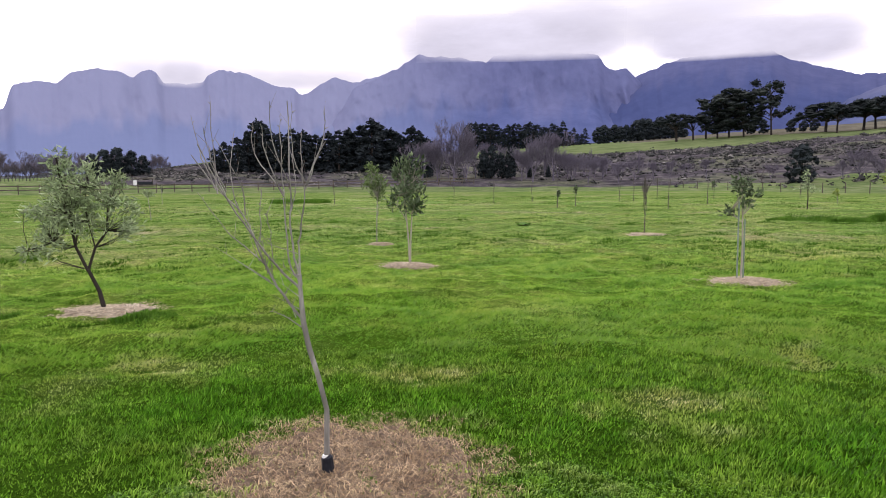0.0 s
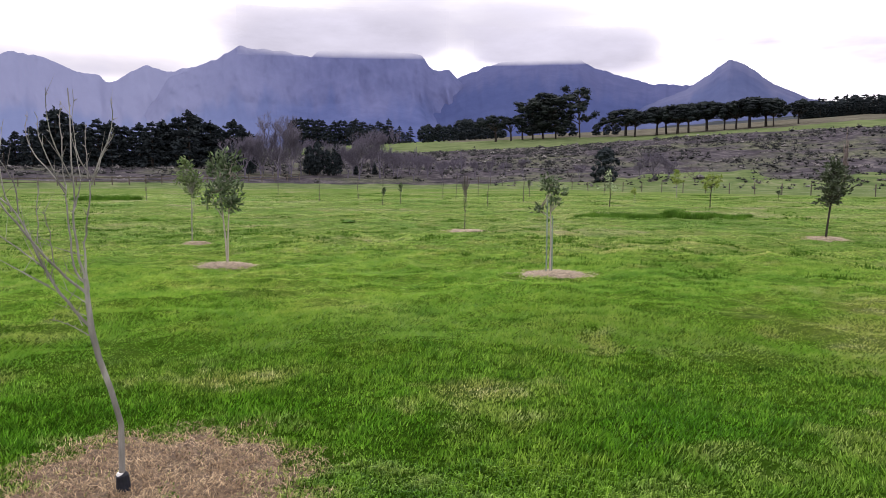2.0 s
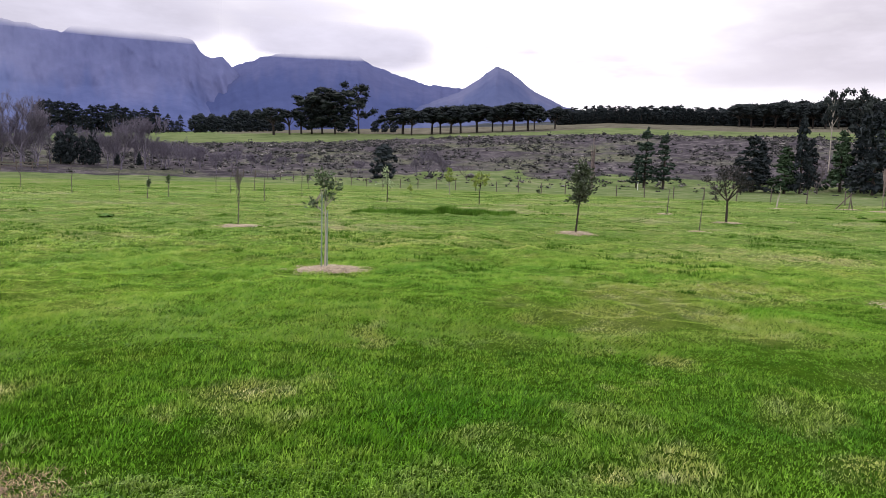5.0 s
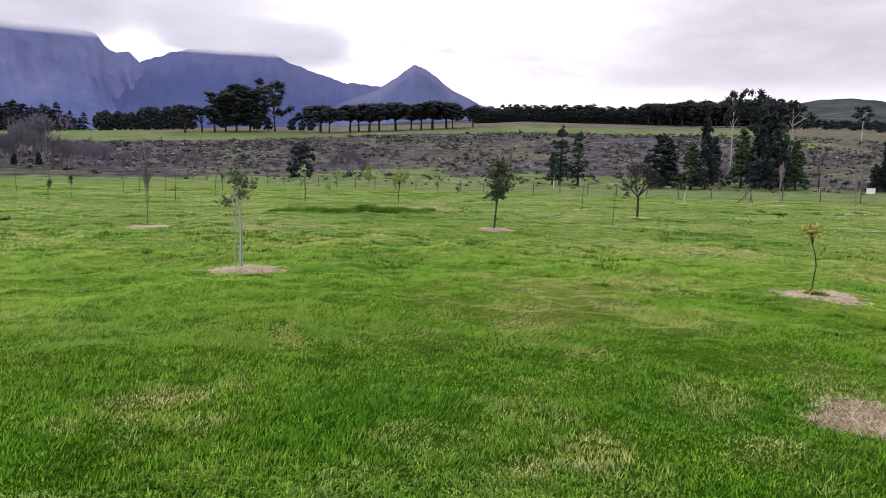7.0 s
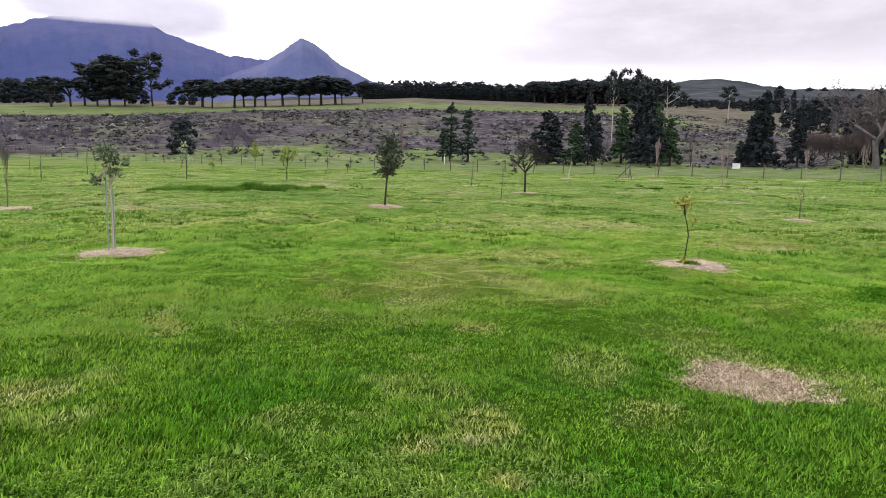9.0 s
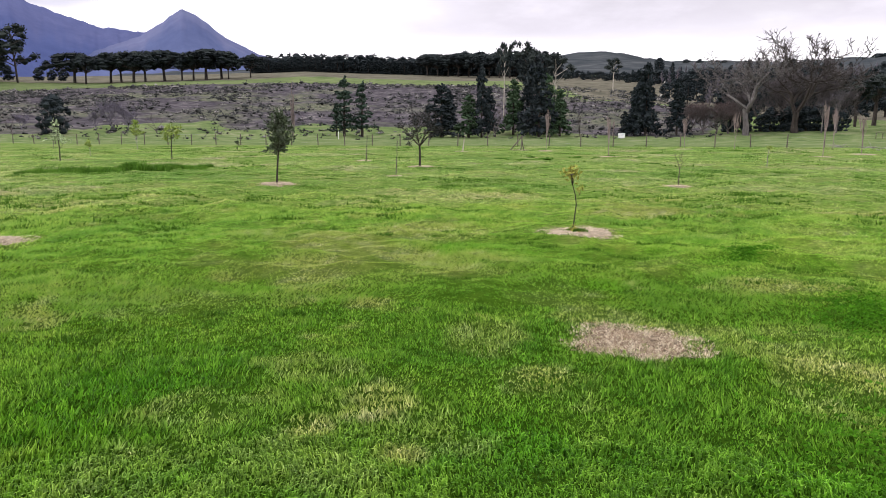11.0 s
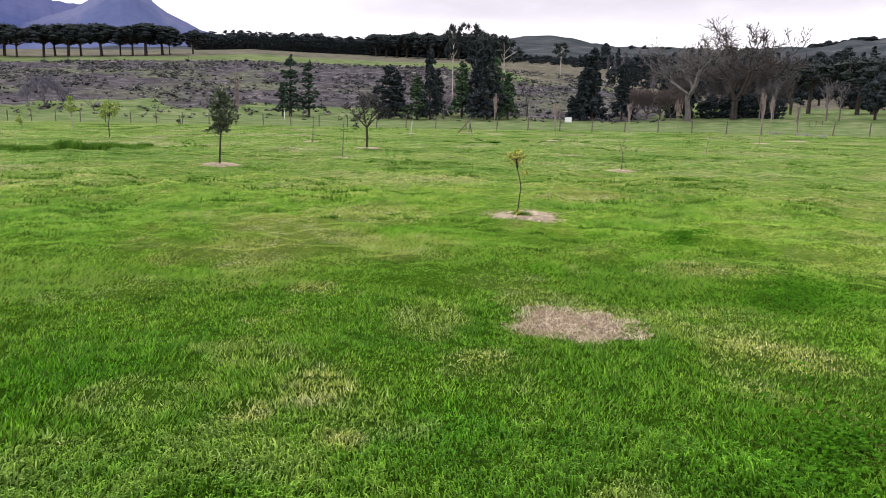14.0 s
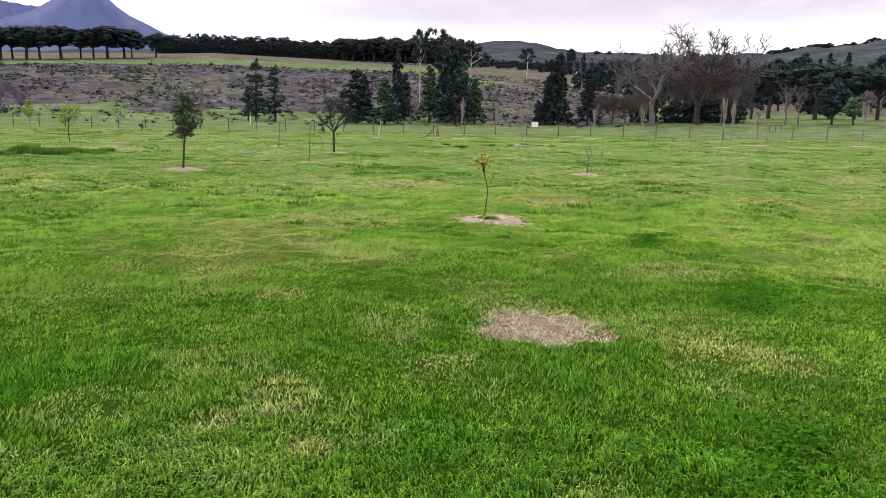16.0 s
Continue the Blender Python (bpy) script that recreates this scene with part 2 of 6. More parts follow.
MAT_TWIG_PALE = simple("pale_twig", [(0.3, (0.170, 0.132, 0.128)), (0.7, (0.250, 0.200, 0.190))], 2.0, 3.0, 0.95, 0.0, None, 0.25)
MAT_TWIG_OAK = simple("oak_twig", [(0.3, (0.068, 0.058, 0.064)), (0.7, (0.122, 0.107, 0.114))], 2.0, 3.0, 0.95, 0.0, None, 0.25)
MAT_TWIG_RED = simple("russet_twig", [(0.3, (0.070, 0.047, 0.048)), (0.7, (0.115, 0.082, 0.082))], 2.0, 3.0, 0.95, 0.0, None, 0.25)
# bluish distance haze is put into this dark needle colour
MAT_PINE = foliage("hazed_pine_needle", (0.015, 0.020, 0.024), (0.030, 0.038, 0.040), 0.5, 0.4)
MAT_PINE_GREEN = foliage("green_needle", (0.032, 0.058, 0.032), (0.066, 0.104, 0.056), 0.5, 0.4)
MAT_FIELD_PINE = foliage("field_pine_needle", (0.020, 0.034, 0.026), (0.042, 0.062, 0.046), 0.5, 0.4)
MAT_STONE_PINE = foliage("stone_pine_needle", (0.011, 0.014, 0.017), (0.022, 0.029, 0.028), 0.4, 0.3)
MAT_GUM = foliage("gum_leaf", (0.014, 0.019, 0.020), (0.034, 0.042, 0.038), 0.4, 0.4)
MAT_OLIVE_LEAF = foliage("willow_leaf", (0.17, 0.23, 0.11), (0.35, 0.42, 0.25), 3.0, 0.55, 0.55, 0.3, 0.25)
MAT_CITRUS_LEAF = foliage("glossy_leaf", (0.055, 0.088, 0.040), (0.130, 0.170, 0.092), 4.0, 0.5, 0.5, 0.2, 0.2)
MAT_SPRING_LEAF = foliage("spring_leaf", (0.075, 0.120, 0.038), (0.150, 0.205, 0.075), 4.0, 0.45, 0.5, 0.35, 0.25)
MAT_YELLOW_LEAF = foliage("young_leaf", (0.13, 0.20, 0.035), (0.26, 0.32, 0.07), 4.0, 0.35, 0.55, 0.3, 0.3)
MAT_TURNED_LEAF = foliage("turning_leaf", (0.20, 0.22, 0.035), (0.36, 0.34, 0.07), 6.0, 0.4, 0.6, 0.2, 0.3)
MAT_DARK_LEAF = foliage("dark_leaf", (0.030, 0.045, 0.022), (0.070, 0.090, 0.048), 4.0, 0.4, 0.5, 0.35, 0.1)
MAT_HEATH_LEAF = foliage("heath_leaf", (0.024, 0.026, 0.027), (0.058, 0.060, 0.056), 0.6, 0.5)
MAT_HEATH_PALE = foliage("pale_heath", (0.105, 0.098, 0.100), (0.185, 0.175, 0.165), 0.6, 0.45)
MAT_POST = simple("weathered_post", [(0.3, (0.06, 0.05, 0.042)), (0.7, (0.14, 0.12, 0.10))], 3.0, 4.0, 0.9)
MAT_POST_PALE = simple("pale_post", [(0.3, (0.40, 0.38, 0.35)), (0.7, (0.58, 0.56, 0.53))], 3.0, 4.0, 0.9)
MAT_STAKE = simple("green_stake", [(0.3, (0.14, 0.19, 0.16)), (0.7, (0.26, 0.31, 0.27))], 5.0, 4.0, 0.8)
MAT_WIRE = simple("fence_wire", [(0.3, (0.28, 0.28, 0.27)), (0.7, (0.40, 0.40, 0.39))], 3.0, 2.0, 0.6)
MAT_BLACK = simple("black_sleeve", [(0.3, (0.010, 0.011, 0.016)), (0.7, (0.022, 0.024, 0.034))], 20.0, 3.0, 0.5)
MAT_WHITE = simple("white_paint", [(0.3, (0.62, 0.62, 0.62)), (0.7, (0.78, 0.78, 0.78))], 6.0, 3.0, 0.6)


# ---- mesh helpers ----
class Mesh:
    """Collects vertices and faces for one mesh."""

    def __init__(self):
        self.v, self.f = [], []

    def tube(self, pts, radii, sides=5):
        pts = [Vector(p) for p in pts]
        n0 = len(self.v)
        for i, p in enumerate(pts):
            d = (pts[min(i + 1, len(pts) - 1)] - pts[max(i - 1, 0)]).normalized()
            a = d.cross(Vector((0.31, 0.17, 0.93)) if abs(d.z) < 0.9 else Vector((1, 0.1, 0))).normalized()
            b = d.cross(a)
            for k in range(sides):
                w = 2 * math.pi * k / sides
                self.v.append(tuple(p + (a * math.cos(w) + b * math.sin(w)) * radii[i]))
        for i in range(len(pts) - 1):
            for k in range(sides):
                q, r = n0 + i * sides, (k + 1) % sides
                self.f.append((q + k, q + r, q + sides + r, q + sides + k))
        self.f.append(tuple(n0 + len(pts) * sides - sides + k for k in range(sides)))

    def twig(self, a, b, w):
        """A thin three-sided spike."""
        a, b = Vector(a), Vector(b)
        d = (b - a).normalized()
        s = d.cross(Vector((0.3, 0.2, 0.9))).normalized() * w
        u = d.cross(s.normalized()) * w
        n = len(self.v)
        self.v += [tuple(a + s), tuple(a - s * 0.5 + u * 0.87), tuple(a - s * 0.5 - u * 0.87), tuple(b)]
        self.f += [(n, n + 1, n + 3), (n + 1, n + 2, n + 3), (n + 2, n, n + 3)]

    def leaf(self, p, d, length, width, rng, fold=0.25):
        """A pointed leaf of four triangles, folded along its rib."""
        p, d = Vector(p), Vector(d).normalized()
        s = d.cross(Vector((rng.uniform(-1, 1), rng.uniform(-1, 1), rng.uniform(-1, 1)))).normalized()
        n = d.cross(s) * (fold * width)
        k = len(self.v)
        mid = p + d * length * 0.45
        self.v += [tuple(p), tuple(mid + s * width / 2 + n), tuple(p + d * length), tuple(mid - s * width / 2 + n), tuple(mid)]
        self.f += [(k, k + 4, k + 1), (k + 1, k + 4, k + 2), (k + 2, k + 4, k + 3), (k + 3, k + 4, k)]

    def clump(self, c, rad, n, size, rng, flat=1.0, core=0.0):
        """Sprays of foliage spread through a lumpy ellipsoid, denser at its skin, round a dense heart."""
        if core:
            k = len(self.v)
            for d in ((1, 0, 0), (0, 1, 0), (-1, 0, 0), (0, -1, 0), (0, 0, 1), (0, 0, -1)):
                q = core * rng.uniform(0.75, 1.15)
                self.v.append(tuple(c[i] + d[i] * rad[i] * q + rng.gauss(0, 0.08) * rad[i] for i in range(3)))
            self.f += [(k + a, k + (a + 1) % 4, k + 4) for a in range(4)] + [(k + (a + 1) % 4, k + a, k + 5) for a in range(4)]
        for _ in range(n):
            z, w = rng.uniform(-1, 1), rng.uniform(0, 2 * math.pi)
            q = math.sqrt(1 - z * z)
            m = rng.random() ** (0.25 if core else 0.45)
            p = Vector((c[0] + rad[0] * m * q * math.cos(w), c[1] + rad[1] * m * q * math.sin(w), c[2] + rad[2] * m * z))
            s = size * rng.uniform(0.5, 1.3)
            a = Vector((rng.gauss(0, 1), rng.gauss(0, 1), rng.gauss(0, flat))).normalized()
            b = a.cross(Vector((rng.gauss(0, 1), rng.gauss(0, 1), rng.gauss(0, 1)))).normalized()
            k = len(self.v)
            self.v += [tuple(p - a * s * 0.5), tuple(p + b * s * 0.42 + a * s * 0.1), tuple(p + a * s * 0.6), tuple(p - b * s * 0.36 + a * s * 0.16)]
            self.f += [(k, k + 1, k + 2), (k, k + 2, k + 3)]

    def box(self, c, size, turn=0.0):
        k = len(self.v)
        co, si = math.cos(turn), math.sin(turn)
        for dz in (-0.5, 0.5):
            for dx, dy in ((-0.5, -0.5), (0.5, -0.5), (0.5, 0.5), (-0.5, 0.5)):
                x, y = dx * size[0], dy * size[1]
                self.v.append((c[0] + x * co - y * si, c[1] + x * si + y * co, c[2] + dz * size[2]))
        for f in ((3, 2, 1, 0), (4, 5, 6, 7), (0, 1, 5, 4), (1, 2, 6, 5), (2, 3, 7, 6), (3, 0, 4, 7)):
            self.f.append(tuple(k + i for i in f))

    def done(self, name, mat):
        me = bpy.data.meshes.new(name)
        me.from_pydata(self.v, [], self.f)
        me.materials.append(mat)
        me.update()
        return me


def part(name, mesh, mat, parent, label=""):
    ob = new(name, mesh.done(name, mat))
    ob.parent = parent
    if label:
        ob["label"] = label
    return ob


def sheet(name, verts, faces, mats, smooth=True):
    me = bpy.data.meshes.new(name)
    verts, faces = np.asarray(verts, np.float32), np.asarray(faces, np.int32)
    k = faces.shape[1]
    me.vertices.add(len(verts))
    me.vertices.foreach_set("co", verts.ravel())
    me.loops.add(faces.size)
    me.loops.foreach_set("vertex_index", faces.ravel())
    me.polygons.add(len(faces))
    me.polygons.foreach_set("loop_start", np.arange(0, faces.size, k, dtype=np.int32))
    me.polygons.foreach_set("use_smooth", np.full(len(faces), smooth))
    for m in mats:
        me.materials.append(m)
    me.update(calc_edges=True)
    me.validate()
    return new(name, me)


def at(az, r):
    a = radians(az)
    return r * math.sin(a), r * math.cos(a)


def value_noise(x, y, seed=0):
    """Smooth lattice noise on numpy arrays, 0 to 1."""
    xi, yi = np.floor(x).astype(np.int64), np.floor(y).astype(np.int64)
    fx, fy = x - xi, y - yi
    fx, fy = fx * fx * (3 - 2 * fx), fy * fy * (3 - 2 * fy)

    def h(i, j):
        n = (i * 374761393 + j * 668265263 + seed * 2147483647) & 0xFFFFFFFF
        n = ((n ^ (n >> 13)) * 1274126177) & 0xFFFFFFFF
        return ((n ^ (n >> 16)) & 0xFFFF) / 65535.0

    return (h(xi, yi) * (1 - fx) + h(xi + 1, yi) * fx) * (1 - fy) + (h(xi, yi + 1) * (1 - fx) + h(xi + 1, yi + 1) * fx) * fy


def fractal(x, y, octaves=4, seed=0, gain=0.5):
    s, a, tot = 0.0, 1.0, 0.0
    for o in range(octaves):
        s = s + a * value_noise(x * 2 ** o, y * 2 ** o, seed + o)
        tot, a = tot + a, a * gain
    return s / tot


# ---- the land ----
# how far the land rises above eye level (degrees), by bearing, at five distances
BEARING = [-60, -30, -24, -18, -8, 6, 12, 22, 29, 36, 44, 55, 62, 67, 72, 76, 85, 95, 120]
EDGE = [0.05, 0.05, 0.05, 0.0, -0.15, -0.38, -0.35, -0.15, -0.12, -0.3, -0.38, -0.45, -0.43, -0.38, -0.29, -0.26, -0.12, 0.0, 0.0]
BROW = [0.2, 0.2, 0.7, 1.5, 1.7, 1.85, 2.05, 2.5, 2.95, 3.4, 3.6, 3.5, 3.35, 3.15, 2.5, 1.7, 0.9, 0.6, 0.4]
TOP = [0.3, 0.3, 0.8, 1.6, 1.9, 2.35, 2.7, 3.25, 3.35, 3.75, 4.25, 3.75, 3.6, 3.4, 2.9, 2.2, 1.3, 0.9, 0.6]
WOOD = [0.4, 0.4, 0.9, 1.3, 1.7, 2.6, 2.9, 3.5, 3.8, 4.1, 4.5, 4.3, 4.2, 4.0, 3.6, 3.2, 2.6, 2.2, 1.6]
HILL = [0.5, 0.5, 0.8, 1.0, 1.4, 2.4, 2.8, 3.2, 3.6, 4.2, 4.7, 4.9, 5.55, 5.9, 5.05, 4.85, 4.75, 6.0, 6.4]
DIST = [120.0, 250.0, 310.0, 450.0, 950.0]


def land(az, r):
    """Height of the land at bearings and distances (arrays)."""
    az, r = np.atleast_1d(np.asarray(az, float)), np.atleast_1d(np.asarray(r, float))
    az, r = np.broadcast_arrays(az, r)
    z0 = np.zeros_like(r)
    levels = [EYE + d * np.tan(np.radians(np.interp(az, BEARING, e))) for d, e in zip(DIST, (EDGE, BROW, TOP, WOOD, HILL))]
    ds = [95.0] + DIST + [1700.0, 4200.0]
    zs = [z0] + levels + [levels[-1] * 0.55, z0]
    z = z0.copy()
    for i in range(len(ds) - 1):
        k = np.clip((r - ds[i]) / (ds[i + 1] - ds[i]), 0, 1)
        if i in (0, 1):
            k = k if i else k * k
        z = np.where((r >= ds[i]) & (r <= ds[i + 1]), zs[i] + (zs[i + 1] - zs[i]) * k, z)
    return np.where(r > ds[-1], 0, z)


def height(az, r):
    return float(land(az, r)[0])


# bare or mulched rings in the turf: x, y, radius across, radius in depth
RINGS = [(-0.50, 3.74, 0.73, 0.74), (-4.08, 8.60, 0.58, 0.48), (-0.62, 13.24, 0.50, 0.46), (-1.60, 17.95, 0.36, 0.30), (4.60, 10.80, 0.55, 0.46), (5.90, 20.4, 0.62, 0.52),
         (5.24, 1.79, 0.36, 0.41), (10.18, 4.50, 0.62, 0.48), (14.44, 15.9, 0.55, 0.50), (18.9, 15.1, 0.30, 0.28), (24.8, 18.55, 0.68, 0.55), (19.9, 6.05, 0.42, 0.34), (28.0, 24.4, 0.5, 0.5),
         (48.8, 24.9, 0.7, 0.7), (39.9, 16.3, 0.55, 0.55), (59.8, 18.0, 0.8, 0.8), (46.5, 6.1, 0.7, 0.7), (53.3, 4.8, 0.8, 0.8), (58.6, -1.5, 0.9, 0.9), (49.6, 27.6, 0.8, 0.8), (44.1, 29.3, 0.6, 0.6)]


def ring_depth(x, y):
    """Below 1 inside a ring; the rims are ragged."""
    best = np.full_like(x, 9.0)
    wob = 1 + (fractal(x * 7, y * 7, 3, 8) - 0.5) * np.where(np.hypot(x, y) < 7, 0.75, 1.0)
    for cx, cy, rx, ry in RINGS:
        best = np.minimum(best, np.hypot((x - cx) / rx, (y - cy) / ry) * wob)
    return best


def micro(x, y):
    """Swells, ridges and hollows of the mown ground."""
    r = np.hypot(x, y)
    far = np.clip((r - 100) / 60, 0, 1)
    swell = (fractal(x / 1.9, y / 1.9, 3, 5) - 0.5) * 0.09
    crest = (1 - np.abs(2 * fractal(x / 1.5 + 7, y / 1.5, 3, 15) - 1)) ** 3
    lumps = (fractal(x / 0.42, y / 0.42, 2, 16) - 0.5) * 0.055 * np.clip((26 - r) / 10, 0, 1)
    return (swell + (crest - 0.55) * 0.115 * np.clip((60 - r) / 20, 0, 1) + lumps) * np.clip((r - 2) / 8, 0.15, 1) * np.clip(ring_depth(x, y) - 0.5, 0.2, 1) * (1 - far)


def stand(x, y):
    """Height of the turf at one place of the near field."""
    return float(micro(np.array([x]), np.array([y]))[0])


# worn and lush places in the lawn: x, y, half width, half depth
# the patch at (-0.16, 5.61) is a sheen on the grass, put into the colour
DRY_PATCHES = [(6.57, 4.3, 0.33, 0.25), (5.08, 4.18, 0.17, 0.15), (8.97, 6.7, 0.73, 0.94), (4.23, 2.01, 0.23, 0.27), (3.29, 2.47, 0.2, 0.21), (2.86, 2.03, 0.12, 0.11), (2.81, 2.57, 0.1, 0.11), (13.84, 4.78, 0.86, 1.15), (7.94, 1.32, 0.5, 0.38), (11.29, 0.12, 0.36, 0.48), (5.39, 0.41, 0.38, 0.51),
               (4.12, -0.07, 0.1, 0.14), (6.06, 5.8, 0.81, 0.87), (7.37, 6.57, 1.0, 0.92), (3.11, 6.15, 0.19, 0.22), (6.53, 4.26, 0.25, 0.26), (-0.16, 5.61, 0.41, 0.25), (1.59, 4.94, 0.24, 0.25), (-2.42, 5.93, 0.39, 0.4), (7.05, 5.26, 0.66, 0.45), (15.38, 0.77, 1.13, 0.72)]
LUSH_PATCHES = [(9.7, 1.87, 0.7, 0.91), (7.25, 0.44, 0.61, 0.57), (3.7, 0.22, 0.51, 0.32), (3.32, 1.68, 0.17, 0.2), (7.81, 5.43, 0.59, 0.68), (-1.52, 4.85, 0.83, 0.4), (0.56, 4.46, 0.43, 0.33), (0.18, 4.83, 0.62, 0.28), (2.45, 3.69, 0.46, 0.74), (6.63, 2.97, 0.43, 0.36)]


def patchy(x, y, patches, seed):
    """How far a place lies inside one of the patches, 0 to 1, with broken rims."""
    rag = 1 + (fractal(x * 2.6, y * 2.6, 3, seed) - 0.5) * 1.8
    best = np.zeros_like(x)
    for cx, cy, w, d in patches:
        n = math.hypot(cx, cy)
        ax, ay = cx / n, cy / n
        u, v = (x - cx) * ay - (y - cy) * ax, (x - cx) * ax + (y - cy) * ay
        best = np.maximum(best, np.clip(1.5 - np.hypot(u / w, v / d) * rag, 0, 1))
    return best


def parched(x, y):
    """Yellowing of the turf: the worn patches, the rims of the rings and scattered dry tufts."""
    tufts = np.clip((fractal(x / 0.7, y / 0.7, 3, 91) - 0.58) * 4, 0, 0.5) * np.clip((fractal(x / 4, y / 4, 2, 92) - 0.38) * 4, 0, 1)
    return np.clip(np.maximum(0.88 * patchy(x, y, DRY_PATCHES, 81), tufts) + np.clip(1.45 - ring_depth(x, y), 0, 0.7), 0, 0.85)


def lush(x, y):
    return patchy(x, y, LUSH_PATCHES, 82)


def build_land():
    azs = np.concatenate([np.arange(-180, -44, 4.0), np.arange(-44, 104, 0.4), np.arange(104, 181, 4.0)])
    rs = np.concatenate([np.linspace(0.0, 1.2, 5), 1.2 * (90 / 1.2) ** (np.arange(1, 270) / 270.0), np.linspace(90, 135, 10)[0:], np.linspace(140, 330, 80), np.linspace(335, 480, 20), np.geomspace(500, 4500, 36)])
    A, R = np.meshgrid(azs, rs, indexing="ij")
    Z = land(A, R)
    x, y = R * np.sin(np.radians(A)), R * np.cos(np.radians(A))
    far = np.clip((R - 100) / 60, 0, 1)
    Z = Z + micro(x, y)
    Z = Z + (fractal(x / 3.0, y / 3.0, 4, 9) - 0.5) * 1.1 * far * np.clip((340 - R) / 60, 0, 1) + (fractal(x / 40, y / 40, 4, 2) - 0.5) * 14 * np.clip((R - 500) / 400, 0, 1)
    n, k = len(azs), len(rs)
    i, j = np.meshgrid(np.arange(n - 1), np.arange(k - 1), indexing="ij")
    q = (i * k + j).ravel()
    faces = np.stack([q, q + k, q + k + 1, q + 1], 1)
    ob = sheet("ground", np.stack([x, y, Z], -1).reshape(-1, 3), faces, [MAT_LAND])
    # land cover by place
    fence = (x - 75) * 85 + (y - 0) * 32
    soft = lambda v, w: np.clip(v / w + 0.5, 0, 1)
    cover = {
        "rough": np.clip(soft(fence / 90.8 - 1.0, 3.0) + soft(R - 104, 6), 0, 1) * soft(480 - R, 30),
        "heath": soft(R - np.interp(A, [26, 34, 58, 66], [118, 132, 132, 118]) - 40 * (fractal(x / 14, y / 14, 3, 6) - 0.5) * np.interp(A, [22, 32], [0.25, 1]), 6) * soft(np.interp(A, [58, 66], [250, 195]) - R, 8) * soft(75 - A, 6) * soft(A + 27, 4),
        "strip": soft(R - 252, 6) * soft(np.interp(A, [10, 30, 36, 48, 60], [320, 300, 285, 300, 340]) - R, 8) * soft(A - 5, 8) * soft(64 - A, 4),
        "dry": soft(R - np.interp(A, [10, 30, 36, 48, 60, 66], [320, 300, 285, 300, 340, 200]), 8) * soft(460 - R, 40) * soft(A - 15, 10),
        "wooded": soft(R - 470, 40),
        "parched": np.where(R < 60, parched(x, y), 0),
        "lush": np.where(R < 60, lush(x, y), 0) / 0.75,
    }
    for key, val in cover.items():
        ob.data.attributes.new(key, "FLOAT", "POINT").data.foreach_set("value", (val * 0.75).astype(np.float32).ravel())
    tagged(ob, "wide mown green field rising to heath slopes", "ground", kind="structure")


build_land()


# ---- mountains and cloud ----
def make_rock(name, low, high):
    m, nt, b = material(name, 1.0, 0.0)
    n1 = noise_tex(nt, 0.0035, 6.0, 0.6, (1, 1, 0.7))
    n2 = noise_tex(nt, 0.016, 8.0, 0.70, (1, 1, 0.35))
    # low and high carry blue distance haze mixed into the rock's base colour
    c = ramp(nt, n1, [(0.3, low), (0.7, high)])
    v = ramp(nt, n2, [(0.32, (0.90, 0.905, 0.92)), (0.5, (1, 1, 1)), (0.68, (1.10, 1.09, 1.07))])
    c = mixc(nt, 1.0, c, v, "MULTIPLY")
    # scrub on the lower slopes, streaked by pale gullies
    # paler towards the west: haze of the moist air painted into the rock
    c = mixc(nt, attr(nt, "haze_paint"), c, (0.200, 0.215, 0.325))
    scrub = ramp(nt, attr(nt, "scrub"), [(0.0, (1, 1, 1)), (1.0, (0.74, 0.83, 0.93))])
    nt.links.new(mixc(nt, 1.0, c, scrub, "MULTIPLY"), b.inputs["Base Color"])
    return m


